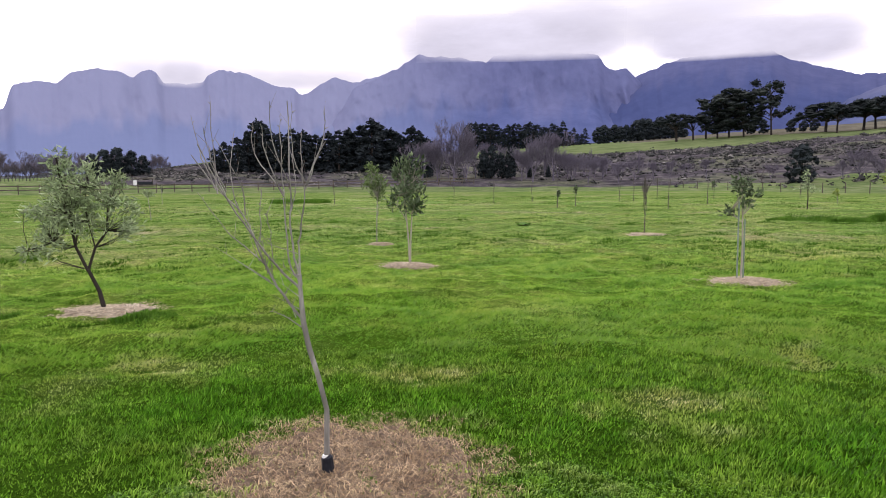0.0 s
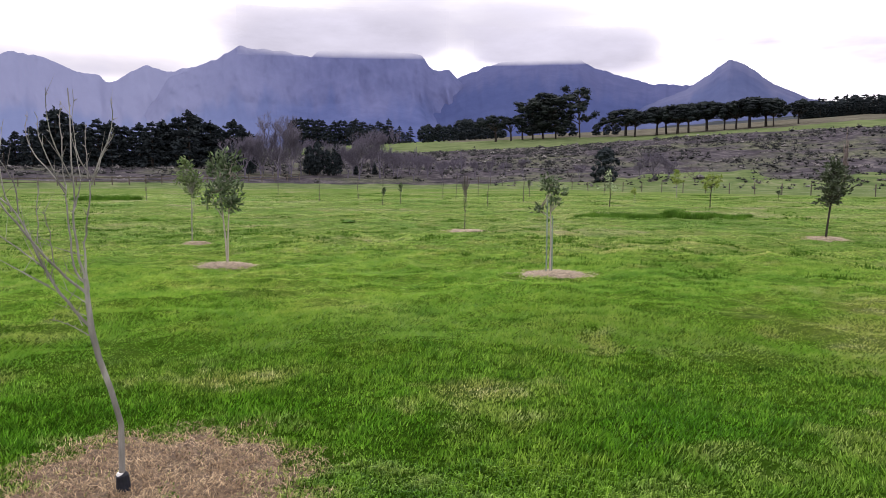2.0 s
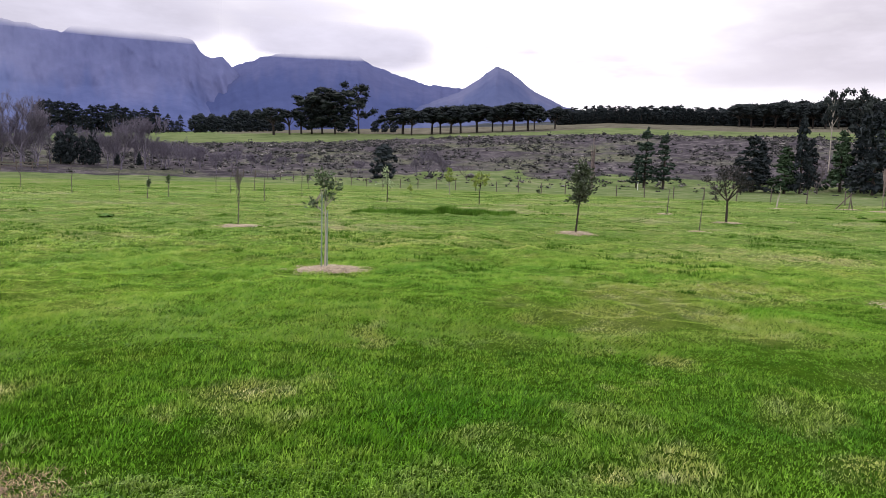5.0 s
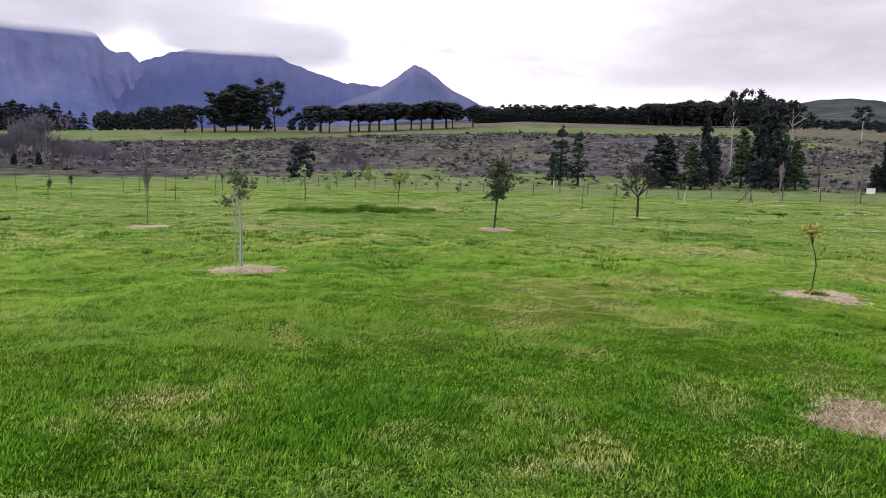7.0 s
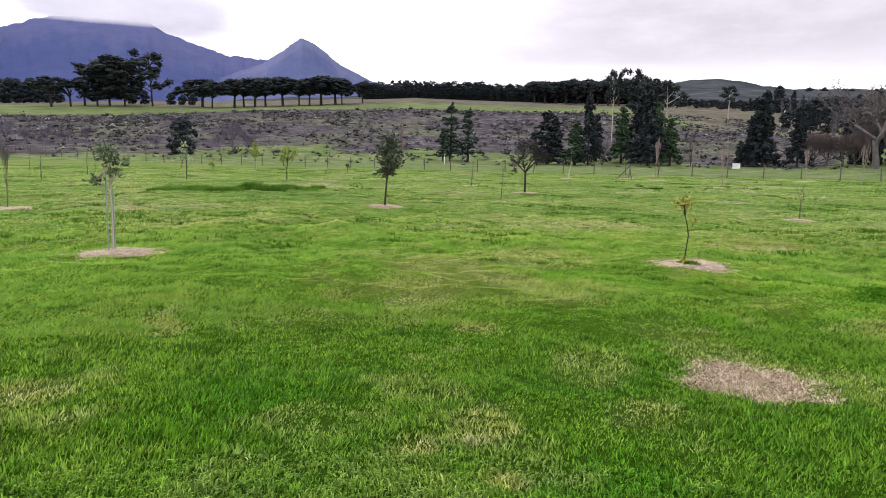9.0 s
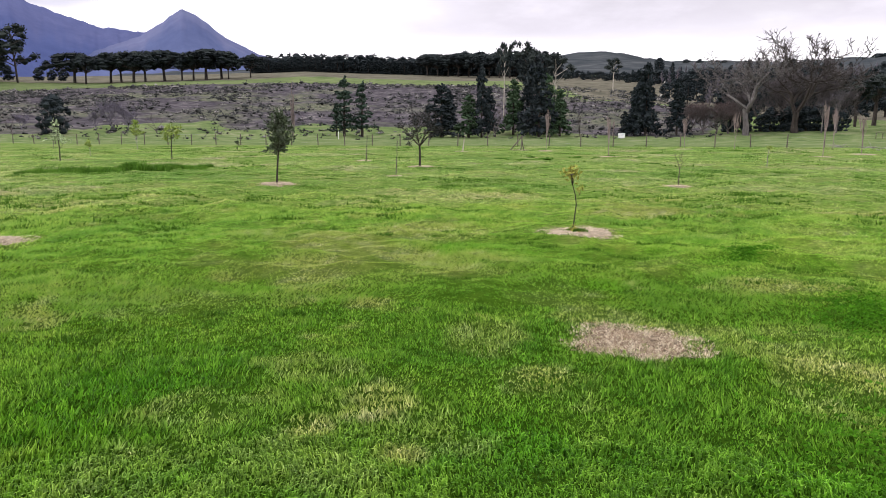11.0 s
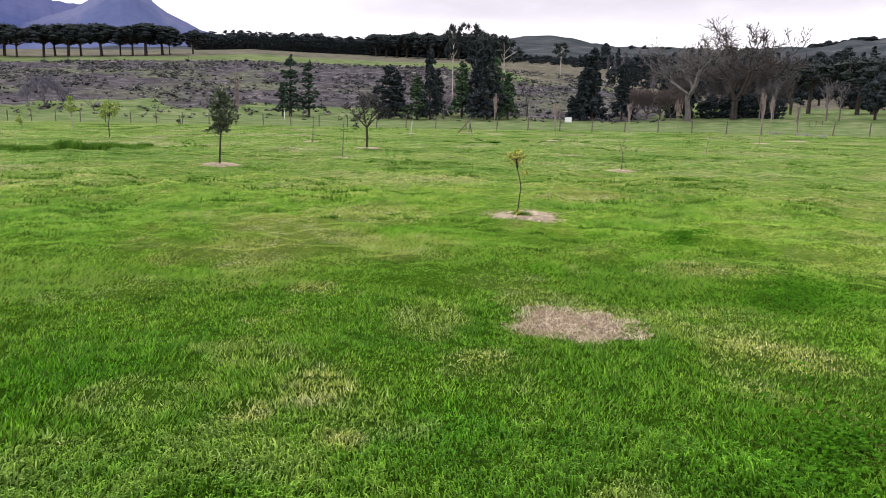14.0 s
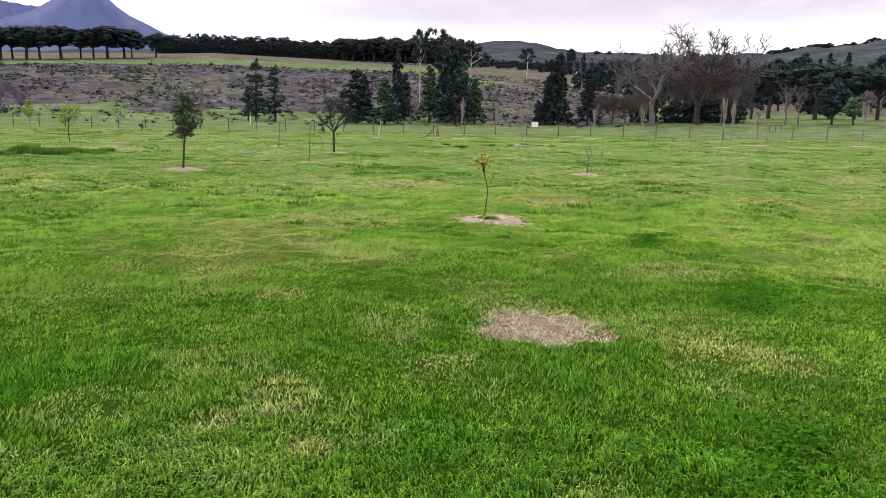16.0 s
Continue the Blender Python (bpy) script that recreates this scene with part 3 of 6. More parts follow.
def mountain(name, knots, far, foot, label, seed, low, high, cliff=0.55, relief=1.0):
    """A massif whose skyline rises to the given heights (degrees) at the given bearings: talus below, cliffs above."""
    ka, ke = zip(*knots)
    azs = np.arange(ka[0], ka[-1] + 0.01, 0.09)
    hs = np.linspace(0, 1, 84)
    A, Hh = np.meshgrid(azs, hs, indexing="ij")
    sky = np.interp(A, ka, ke) * 0.5 + 0.25 * (np.interp(A - 0.16, ka, ke) + np.interp(A + 0.16, ka, ke))
    sky = sky + (fractal(A * 1.7, A * 0 + seed, 4, seed) - 0.5) * 0.28 * np.clip((sky - 3) / 3, 0, 1)
    el = foot + (sky - foot) * Hh
    run = np.where(Hh < cliff, Hh / cliff * 0.72, 0.72 + (Hh - cliff) / (1 - cliff) * 0.28)
    steep = np.clip((Hh - cliff + 0.15) / 0.25, 0, 1)
    gully = 1 - np.abs(2 * fractal(A * 0.5 + Hh * 1.2 + 30, Hh * 1.6 + seed, 4, seed + 3) - 1)
    fine = fractal(A * 1.5 + Hh * 2.5, Hh * 9.0, 3, seed + 11) - 0.5
    R = far * (0.66 + 0.34 * run) + (gully - 0.6) * far * relief * (0.020 + 0.016 * steep) * np.sin(np.pi * np.clip(Hh, 0.02, 0.98)) + fine * far * relief * (0.004 + 0.010 * steep)
    x, y, z = R * np.sin(np.radians(A)), R * np.cos(np.radians(A)), EYE + R * np.tan(np.radians(el))
    # a far side, so that the massif is a solid form
    back = np.stack([x[:, -1] * 1.18, y[:, -1] * 1.18, z[:, -1] * 0 - 5], -1)[:, None]
    grid = np.concatenate([np.stack([x, y, z], -1), back], 1)
    n, k = grid.shape[:2]
    i, j = np.meshgrid(np.arange(n - 1), np.arange(k - 1), indexing="ij")
    q = (i * k + j).ravel()
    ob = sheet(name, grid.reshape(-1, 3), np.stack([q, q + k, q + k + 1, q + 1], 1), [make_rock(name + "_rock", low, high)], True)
    low_part = np.clip((cliff + 0.08 - np.concatenate([Hh, Hh[:, -1:]], 1) + (fractal(np.concatenate([A, A[:, -1:]], 1) * 1.2, np.concatenate([Hh, Hh[:, -1:]], 1) * 3, 3, seed + 7) - 0.5) * 0.35) / 0.16, 0, 1)
    ob.data.attributes.new("scrub", "FLOAT", "POINT").data.foreach_set("value", low_part.astype(np.float32).ravel())
    haze_paint = np.interp(np.concatenate([A, A[:, -1:]], 1), [-8, 4], [0.85, 0.0])
    ob.data.attributes.new("haze_paint", "FLOAT", "POINT").data.foreach_set("value", haze_paint.astype(np.float32).ravel())
    return tagged(ob, label, "mountain", kind="structure")


# farther ranges get paler, bluer rock colours: distance haze painted in
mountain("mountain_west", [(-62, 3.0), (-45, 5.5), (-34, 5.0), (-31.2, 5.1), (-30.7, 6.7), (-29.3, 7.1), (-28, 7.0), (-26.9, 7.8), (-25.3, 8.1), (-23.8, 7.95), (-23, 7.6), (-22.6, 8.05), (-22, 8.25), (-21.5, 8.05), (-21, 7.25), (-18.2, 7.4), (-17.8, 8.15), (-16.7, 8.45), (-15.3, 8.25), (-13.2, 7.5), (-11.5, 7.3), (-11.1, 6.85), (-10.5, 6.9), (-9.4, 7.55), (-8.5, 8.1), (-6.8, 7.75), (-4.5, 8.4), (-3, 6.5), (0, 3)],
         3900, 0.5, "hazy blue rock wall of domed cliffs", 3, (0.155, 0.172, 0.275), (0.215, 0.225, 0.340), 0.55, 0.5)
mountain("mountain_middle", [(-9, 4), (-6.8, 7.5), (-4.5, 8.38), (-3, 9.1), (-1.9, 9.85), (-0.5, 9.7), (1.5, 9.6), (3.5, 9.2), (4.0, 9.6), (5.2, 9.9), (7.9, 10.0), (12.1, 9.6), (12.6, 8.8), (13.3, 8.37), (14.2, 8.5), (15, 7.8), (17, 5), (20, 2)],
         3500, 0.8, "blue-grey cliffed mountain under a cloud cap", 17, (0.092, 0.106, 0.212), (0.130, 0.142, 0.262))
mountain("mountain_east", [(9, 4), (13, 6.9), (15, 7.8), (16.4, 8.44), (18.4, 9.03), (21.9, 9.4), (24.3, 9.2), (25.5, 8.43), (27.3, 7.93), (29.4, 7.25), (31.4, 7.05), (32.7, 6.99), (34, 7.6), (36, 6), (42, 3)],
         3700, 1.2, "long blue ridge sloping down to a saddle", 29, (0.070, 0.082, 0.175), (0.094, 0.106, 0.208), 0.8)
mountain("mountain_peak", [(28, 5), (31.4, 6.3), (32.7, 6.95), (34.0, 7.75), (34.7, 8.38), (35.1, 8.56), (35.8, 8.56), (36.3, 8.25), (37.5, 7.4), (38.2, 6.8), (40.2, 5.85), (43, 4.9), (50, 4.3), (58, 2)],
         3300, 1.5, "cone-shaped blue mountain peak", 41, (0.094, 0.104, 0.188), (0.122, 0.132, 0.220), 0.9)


def cloud_mat(name, colour, thin, scale, seed, strength=0.8):
    m = bpy.data.materials.new(name)
    m.use_nodes = True
    nt = m.node_tree
    nt.nodes.clear()
    out = nt.nodes.new("ShaderNodeOutputMaterial")
    em = nt.nodes.new("ShaderNodeEmission")
    em.inputs["Strength"].default_value = strength
    n = noise_tex(nt, scale, 5.0, 0.6, (1, 1, 3.0))
    nt.links.new(ramp(nt, n, [(0.3, tuple(c * 0.85 for c in colour)), (0.7, tuple(min(1.3, c * 1.2) for c in colour))]), em.inputs[0])
    tr = nt.nodes.new("ShaderNodeBsdfTransparent")
    mx = nt.nodes.new("ShaderNodeMixShader")
    mt = nt.nodes.new("ShaderNodeMath")
    mt.operation = "MULTIPLY_ADD"
    nt.links.new(n, mt.inputs[0])
    mt.inputs[1].default_value = 0.55
    nt.links.new(attr(nt, "body"), mt.inputs[2])
    f = ramp(nt, mt.outputs[0], [(thin, (0, 0, 0)), (thin + 0.25, (0.55, 0.55, 0.55)), (min(0.99, thin + 0.5), (1, 1, 1))])
    nt.links.new(f, mx.inputs[0])
    nt.links.new(tr.outputs[0], mx.inputs[1])
    nt.links.new(em.outputs[0], mx.inputs[2])
    nt.links.new(mx.outputs[0], out.inputs[0])
    return m


def cloud(az0, az1, el0, el1, far, mat, label, peak=0.5, taper=3.5):
    """A bank of cloud far off: a curved sheet that thins out to its rim."""
    A, E = np.meshgrid(np.linspace(az0, az1, 90), np.linspace(el0, el1, 30), indexing="ij")
    u, v = (A - az0) / (az1 - az0), (E - el0) / (el1 - el0)
    body = np.sin(np.pi / 2 * np.clip(np.minimum(u, 1 - u) * taper, 0, 1)) * np.sin(np.pi / 2 * np.clip(np.where(v < peak, v / peak, (1 - v) / (1 - peak)), 0, 1))
    x, y, z = far * np.sin(np.radians(A)), far * np.cos(np.radians(A)), EYE + far * np.tan(np.radians(E))
    n, k = A.shape
    i, j = np.meshgrid(np.arange(n - 1), np.arange(k - 1), indexing="ij")
    q = (i * k + j).ravel()
    ob = sheet("cloud_bank", np.stack([x, y, z], -1).reshape(-1, 3), np.stack([q, q + k, q + k + 1, q + 1], 1), [mat])
    ob.data.attributes.new("body", "FLOAT", "POINT").data.foreach_set("value", (body * 0.55).astype(np.float32).ravel())
    ob.visible_shadow = False
    return tagged(ob, label, "cloud", kind="structure")


MAT_CLOUD = cloud_mat("cloud", (0.72, 0.70, 0.81), 0.34, 0.0016, 1, 0.95)
MAT_CLOUD_CAP = cloud_mat("cap_cloud", (0.70, 0.68, 0.80), 0.24, 0.0022, 3, 0.95)
MAT_CLOUD_THIN = cloud_mat("thin_cloud", (0.72, 0.68, 0.77), 0.56, 0.0016, 1, 0.95)
MAT_CLOUD_PALE = cloud_mat("pale_cloud", (0.76, 0.72, 0.81), 0.26, 0.0012, 2, 0.92)
cloud(-7, 31, 8.9, 17.0, 4400, MAT_CLOUD, "lavender-grey cloud lying over the mountain tops", 0.25, 2.6)
cloud(-5, 14.0, 7.4, 13.0, 4350, MAT_CLOUD_CAP, "grey cloud piled behind the cliffed mountain", 0.42, 4.0)
cloud(16.2, 31.5, 7.4, 11.5, 4350, MAT_CLOUD_CAP, "grey cloud piled behind the long ridge", 0.42, 3.0)
cloud(-2.0, 14.2, 9.25, 12.8, 2250, MAT_CLOUD_CAP, "dense cloud cap on the cliffed mountain", 0.26, 3.6)
cloud(15.5, 30.5, 8.75, 11.6, 2250, MAT_CLOUD_CAP, "dense cloud cap on the long ridge", 0.22, 5.0)
cloud(-21.6, -17.9, 6.9, 9.2, 2250, MAT_CLOUD, "thin grey cloud lapping over the western cliffs", 0.4, 3.0)
cloud(-30, 0, 6.3, 10.2, 4300, MAT_CLOUD, "thin grey cloud behind the western cliffs", 0.35)
cloud(47, 68, 6.6, 9.6, 4300, MAT_CLOUD_THIN, "faint flat grey cloud above the woods", 0.35)
cloud(42, 118, 4.0, 22.0, 4400, MAT_CLOUD_PALE, "broad pale lavender cloud sheet", 0.3)


# ---- grass ----
def blades(name, label, az, r, density, tall, wide, seed, mat, segments=1, keep=None, lean=0.5, clump=0.3, kind="stuff"):
    rng = np.random.default_rng(seed)
    a0, a1 = np.radians(az[0]), np.radians(az[1])
    n = int(density * 0.5 * (a1 - a0) * (r[1] ** 2 - r[0] ** 2))
    a, d = rng.uniform(a0, a1, n), np.sqrt(rng.uniform(r[0] ** 2, r[1] ** 2, n))
    x, y = d * np.sin(a), d * np.cos(a)
    return strew(name, label, x, y, tall, wide, rng, mat, segments, keep, lean, clump, gaps=True)


def turf_rim(x, y, rng):
    """Where turf grows: thinning out towards the bare rings, with a few blades inside them."""
    near = np.hypot(x, y) < 7
    return (ring_depth(x, y) > 1.25 - 0.7 * rng.random(len(x)) ** 1.5) | (near & (rng.random(len(x)) < 0.10 * (fractal(x * 5, y * 5, 2, 19) > 0.55)))


def strew(name, label, x, y, tall, wide, rng, mat, segments, keep, lean, clump, lift=0.0, even=False, gaps=False):
    m = (keep or turf_rim)(x, y, rng)
    if gaps:
        m &= (np.hypot(x, y) > 6.5) | (fractal(x / (clump * 0.45), y / (clump * 0.45), 2, 77) > 0.45) | (rng.random(len(x)) < 0.25)
    x, y = x[m], y[m]
    n = len(x)
    tuft = fractal(x / clump, y / clump, 3, 21)
    wave = fractal(x / (clump * 6), y / (clump * 6), 2, 33)
    dry, green = parched(x, y), lush(x, y)
    scatter = 1.3
    bold = 0.5 if clump < 0.1 else 1.1
    h = tall * rng.uniform(0.6, 1.25, n) * (0.55 + 1.3 * np.clip(tuft - 0.22, 0, 1)) * (1 - bold / 2 + bold * np.clip((wave - 0.34) / 0.32, 0, 1)) * (1 - 0.2 * dry) * (1 + 0.3 * green)
    if even:
        h, scatter = tall * rng.uniform(0.5, 1.4, n), 6.3
    w = wide * rng.uniform(0.7, 1.3, n)
    # blades of one tuft lean together
    ph = 0.1 + 4.5 * (fractal(x / (clump * 5), y / (clump * 5), 2, 44) - 0.5) + rng.normal(0, scatter, n)
    th = ph + np.pi / 2 + rng.normal(0, 0.6, n)
    ln = lean * rng.uniform(0.3, 1.4, n) * h
    z = micro(x, y) - 0.004 + lift
    base = np.stack([x, y, z], -1)
    side = np.stack([np.cos(th), np.sin(th), 0 * th], -1) * (w / 2)[:, None]
    bend = np.stack([np.cos(ph), np.sin(ph), 0 * ph], -1) * ln[:, None]
    up = np.stack([0 * h, 0 * h, h], -1)
    if segments == 1:
        v = np.stack([base - side, base + side, base + bend + up], 1)
        f = np.arange(3 * n).reshape(n, 3)
    else:
        # arched: rising first, then bowing over
        mid = base + bend * 0.42 + up * 0.80
        v = np.stack([base - side, base + side, mid + side * 0.8, mid - side * 0.8, base + bend * 1.15 + up * 0.88], 1)
        k = np.arange(n)[:, None] * 5
        f = (k[:, :, None] + np.array([[0, 1, 2], [0, 2, 3], [3, 2, 4]])[None]).reshape(-1, 3)
    ob = sheet(name, v.reshape(-1, 3), f, [mat], False)
    for key, val in (("parched", dry), ("lush", green)):
        ob.data.attributes.new(key, "FLOAT", "POINT").data.foreach_set("value", np.repeat(val * rng.uniform(0.6, 1.1, n), v.shape[1]).astype(np.float32))
    return tagged(ob, label, "grass", kind="stuff")


VIEW = (-38, 98)
blades("grass", "short mown green grass blades close by", VIEW, (1.5, 3.8), 12500, 0.031, 0.0080, 1, MAT_BLADE, 2, None, 0.75, 0.075)
blades("grass", "short mown green grass blades", VIEW, (3.8, 6.5), 7500, 0.032, 0.0115, 12, MAT_BLADE, 1, None, 0.75, 0.09)
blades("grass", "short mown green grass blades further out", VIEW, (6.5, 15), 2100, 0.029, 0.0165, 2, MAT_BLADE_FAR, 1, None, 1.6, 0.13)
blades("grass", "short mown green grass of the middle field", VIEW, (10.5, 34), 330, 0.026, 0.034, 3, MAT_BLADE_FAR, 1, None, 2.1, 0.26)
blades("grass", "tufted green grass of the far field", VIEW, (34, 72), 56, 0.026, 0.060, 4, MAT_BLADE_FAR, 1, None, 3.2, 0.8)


blades("grass", "short mown green grass underfoot", VIEW, (0.0, 1.5), 5000, 0.030, 0.012, 14, MAT_BLADE, 1, None, 0.65, 0.08)
blades("grass", "short mown green grass round about", (98, 322), (0.0, 10), 1400, 0.034, 0.024, 15, MAT_BLADE, 1, None, 0.8, 0.12)


def tussocks(seed, r0, r1, n, per, spread, tall, wide):
    """Coarse tufts scattered through the mown turf, coloured dark to stand for shadow dashes."""
    rng = np.random.default_rng(seed)
    a, d = rng.uniform(radians(VIEW[0]), radians(VIEW[1]), n), np.sqrt(rng.uniform(r0 ** 2, r1 ** 2, n))
    cx, cy, sz = d * np.sin(a), d * np.cos(a), rng.uniform(0.4, 1.5, n)
    turn = a + rng.normal(0, 0.35, n)
    u, v = rng.normal(0, 1, (n, per)) * sz[:, None] * spread, rng.normal(0, 1, (n, per)) * sz[:, None] * spread * 0.16
    x = cx[:, None] + u * np.cos(turn)[:, None] + v * np.sin(turn)[:, None]
    y = cy[:, None] - u * np.sin(turn)[:, None] + v * np.cos(turn)[:, None]
    strew("tussock_grass", "coarse green tufts in the mown turf, dark for its shadow dashes", x.ravel(), y.ravel(), tall, wide, rng, MAT_TUSSOCK, 1, lambda p, q, g: ring_depth(p, q) > 1.05, 0.7, 0.3)


tussocks(61, 4.5, 12, 330, 70, 0.15, 0.038, 0.013)
tussocks(62, 12, 30, 1900, 44, 0.24, 0.050, 0.024)
tussocks(63, 30, 75, 1800, 26, 0.50, 0.062, 0.055)


def mound(x0, y0, x1, y1, width, tall, n, seed, label):
    """A strip of long uncut grass."""
    rng = np.random.default_rng(seed)
    t, s = rng.uniform(0, 1, n), rng.normal(0, 0.33, n)
    dx, dy = x1 - x0, y1 - y0
    ln = math.hypot(dx, dy)
    edge = np.clip(np.minimum(t, 1 - t) * 9, 0.15, 1) * (0.45 + 1.1 * fractal(t * ln * 1.3, t * 0 + seed, 3, seed))
    x, y = x0 + dx * t - dy / ln * s * width * edge, y0 + dy * t + dx / ln * s * width * edge
    strew("long_grass", label, x, y, tall, 0.03, rng, MAT_LONG, 1, lambda a, b, g: np.ones(len(a), bool), 0.6, 0.7)


mound(12.2, 26.8, 19.1, 25.0, 0.9, 0.16, 9000, 5, "low bank of long dark green grass")
mound(-13.2, 54.8, -8.5, 53.8, 1.6, 0.20, 4000, 6, "low bank of long dark green grass far off")
mound(-0.44, 3.58, -0.36, 3.60, 0.14, 0.028, 90, 10, "small green weed by the young tree's foot")
mound(5.14, 1.68, 5.20, 1.70, 0.10, 0.035, 70, 13, "small dark tuft in the bare ring")
mound(9.98, 4.5, 10.14, 4.5, 0.22, 0.10, 260, 9, "small green tuft at a sapling's foot")
mound(-3.75, 7.95, -3.05, 8.05, 0.5, 0.075, 1200, 7, "tuft of long green grass by the mulch")
mound(-5.6, 8.2, -5.0, 8.25, 0.4, 0.07, 900, 8, "tuft of long green grass")


def ring_bed(cx, cy, rx, ry, seed, straw, label):
    """Bare ring: a low uneven bed of dead thatch with dry straw lying over it."""
    rng = np.random.default_rng(seed)
    na, nr = 72, 18
    close = straw > 5000
    v, f = [], []
    w = np.linspace(0, 2 * np.pi, na, endpoint=False)
    for i in range(nr + 1):
        q = i / nr * 1.35
        x, y = cx + rx * q * np.cos(w), cy + ry * q * np.sin(w)
        z = micro(x, y) + (0.008 if close else 0.045 * (1 - min(1.0, q) ** 3)) + (fractal(x * 14, y * 14, 3, 3) - 0.5) * 0.016 - 0.06 * np.clip((ring_depth(x, y) - 0.90) * 2.5, 0, 1)
        v.append(np.stack([x, y, z], -1))
    v = np.concatenate(v)
    for i in range(nr):
        for k in range(na):
            f.append((i * na + k, i * na + (k + 1) % na, (i + 1) * na + (k + 1) % na, (i + 1) * na + k))
    ob = sheet("mulch_bed", v, f, [MAT_MULCH_DARK if close else MAT_MULCH])
    tagged(ob, label, "mulch")
    for share, mat, tone in ((0.64 if close else 0.85, MAT_STRAW if rx > 0.7 and close else MAT_STRAW_PALE, "pale"), (0.36 if close else 0.15, MAT_STRAW_DARK, "brown")):
        n = int(straw * share)
        a, d = rng.uniform(0, 2 * np.pi, n), np.sqrt(rng.uniform(0, 1.9, n))
        x, y = cx + rx * d * np.cos(a), cy + ry * d * np.sin(a)
        m = ring_depth(x, y) < 1.3 - 0.65 * rng.random(n) ** 1.3
        st = strew("straw", tone + " dry straw and cut grass on the bare ring", x[m], y[m], 0.015 if close else 0.008, 0.0036 if close else 0.012, rng, mat, 2 if close else 1, lambda p, q, g: np.ones(len(p), bool), 2.6 if close else 5.0, 0.05, 0.012 if close else 0.040 * (1 - np.clip(np.hypot((x[m] - cx) / rx, (y[m] - cy) / ry), 0, 1) ** 3) + 0.012, True)
        st.parent = ob
        del st["category"]


for i, (cx, cy, rx, ry) in enumerate(RINGS):
    near = math.hypot(cx, cy) < 7
    ring_bed(cx, cy, rx, ry, 100 + i, (28000 if i == 0 else 12000) if near else 3600, "round bed of dry tan mulch in the lawn")


# ---- trees ----
def grow(me, tw, p, d, length, rad, level, rng, spread=0.6, up=0.15, kids=3, twig_w=0.012, shrink=0.68, tips=None, gnarl=0.13):
    """A limb that bends, tapers and forks; the last level becomes thin twigs."""
    p, d = Vector(p), Vector(d).normalized()
    if level == 0:
        tw.twig(p, p + d * length, twig_w)
        if tips is not None:
            tips.append((p + d * length * 0.6, d))
        return
    rad = max(rad, twig_w * 1.15)
    pts, radii = [p], [rad]
    steps = 3
    for i in range(steps):
        d = (d + Vector((rng.gauss(0, gnarl), rng.gauss(0, gnarl), rng.gauss(0, gnarl * 0.6) + up * 0.5))).normalized()
        p = p + d * length / steps
        pts.append(p)
        radii.append(rad * (1 - 0.45 * (i + 1) / steps))
    if tips is not None and level <= 2:
        tips.extend((q, d) for q in pts[1:])
    me.tube(pts, radii, 5 if rad > 0.05 else 4 if rad > 0.02 else 3)
    for k in range(kids):
        i = rng.choice((1, 2, 3, 3)) if k else 3
        side = Vector((rng.gauss(0, 1), rng.gauss(0, 1), rng.gauss(0, 0.7)))
        nd = (d + side * spread * rng.uniform(0.5, 1.2) + Vector((0, 0, up))).normalized()
        grow(me, tw, pts[i], nd, length * shrink * rng.uniform(0.75, 1.15), radii[i] * 0.62, level - 1, rng, spread, up, kids, twig_w, shrink, tips, gnarl)


def bare_tree(name, seed, label, mat=MAT_TWIG, bark=MAT_BARK_WINTER, levels=5, kids=3, spread=0.55, up=0.18, trunk=0.20, bole=0.22, twig_w=0.018, shrink=0.68, gnarl=0.13):
    """Leafless tree ten metres tall: trunk with its limbs, and a crown of twigs."""
    rng = random.Random(seed)
    wood, tw, tips = Mesh(), Mesh(), []
    h = 10 * bole
    wood.tube([(0, 0, -0.3), (0.05, 0, h * 0.3), (rng.gauss(0, .12), rng.gauss(0, .12), h)], [trunk * 1.35, trunk, trunk * 0.8], 8)
    for k in range(4 if kids > 2 else 3):
        w = 2 * math.pi * (k + rng.random() * 0.6) / 4
        grow(wood, tw, (0, 0, h * rng.uniform(0.8, 1.0)), (math.cos(w) * spread, math.sin(w) * spread, 1.0), 10 * (1 - bole) * 0.36, trunk * 0.6, levels - 1, rng, spread, up, kids, twig_w, shrink, tips, gnarl)
    top = max(v[2] for v in tw.v)
    for m in (wood, tw):
        m.v = [(x * 10 / top, y * 10 / top, z * 10 / top) for x, y, z in m.v]
    root = tagged(new(name), label, "tree")
    part("trunk", wood, bark, root)
    part("crown", tw, mat, root)
    return root


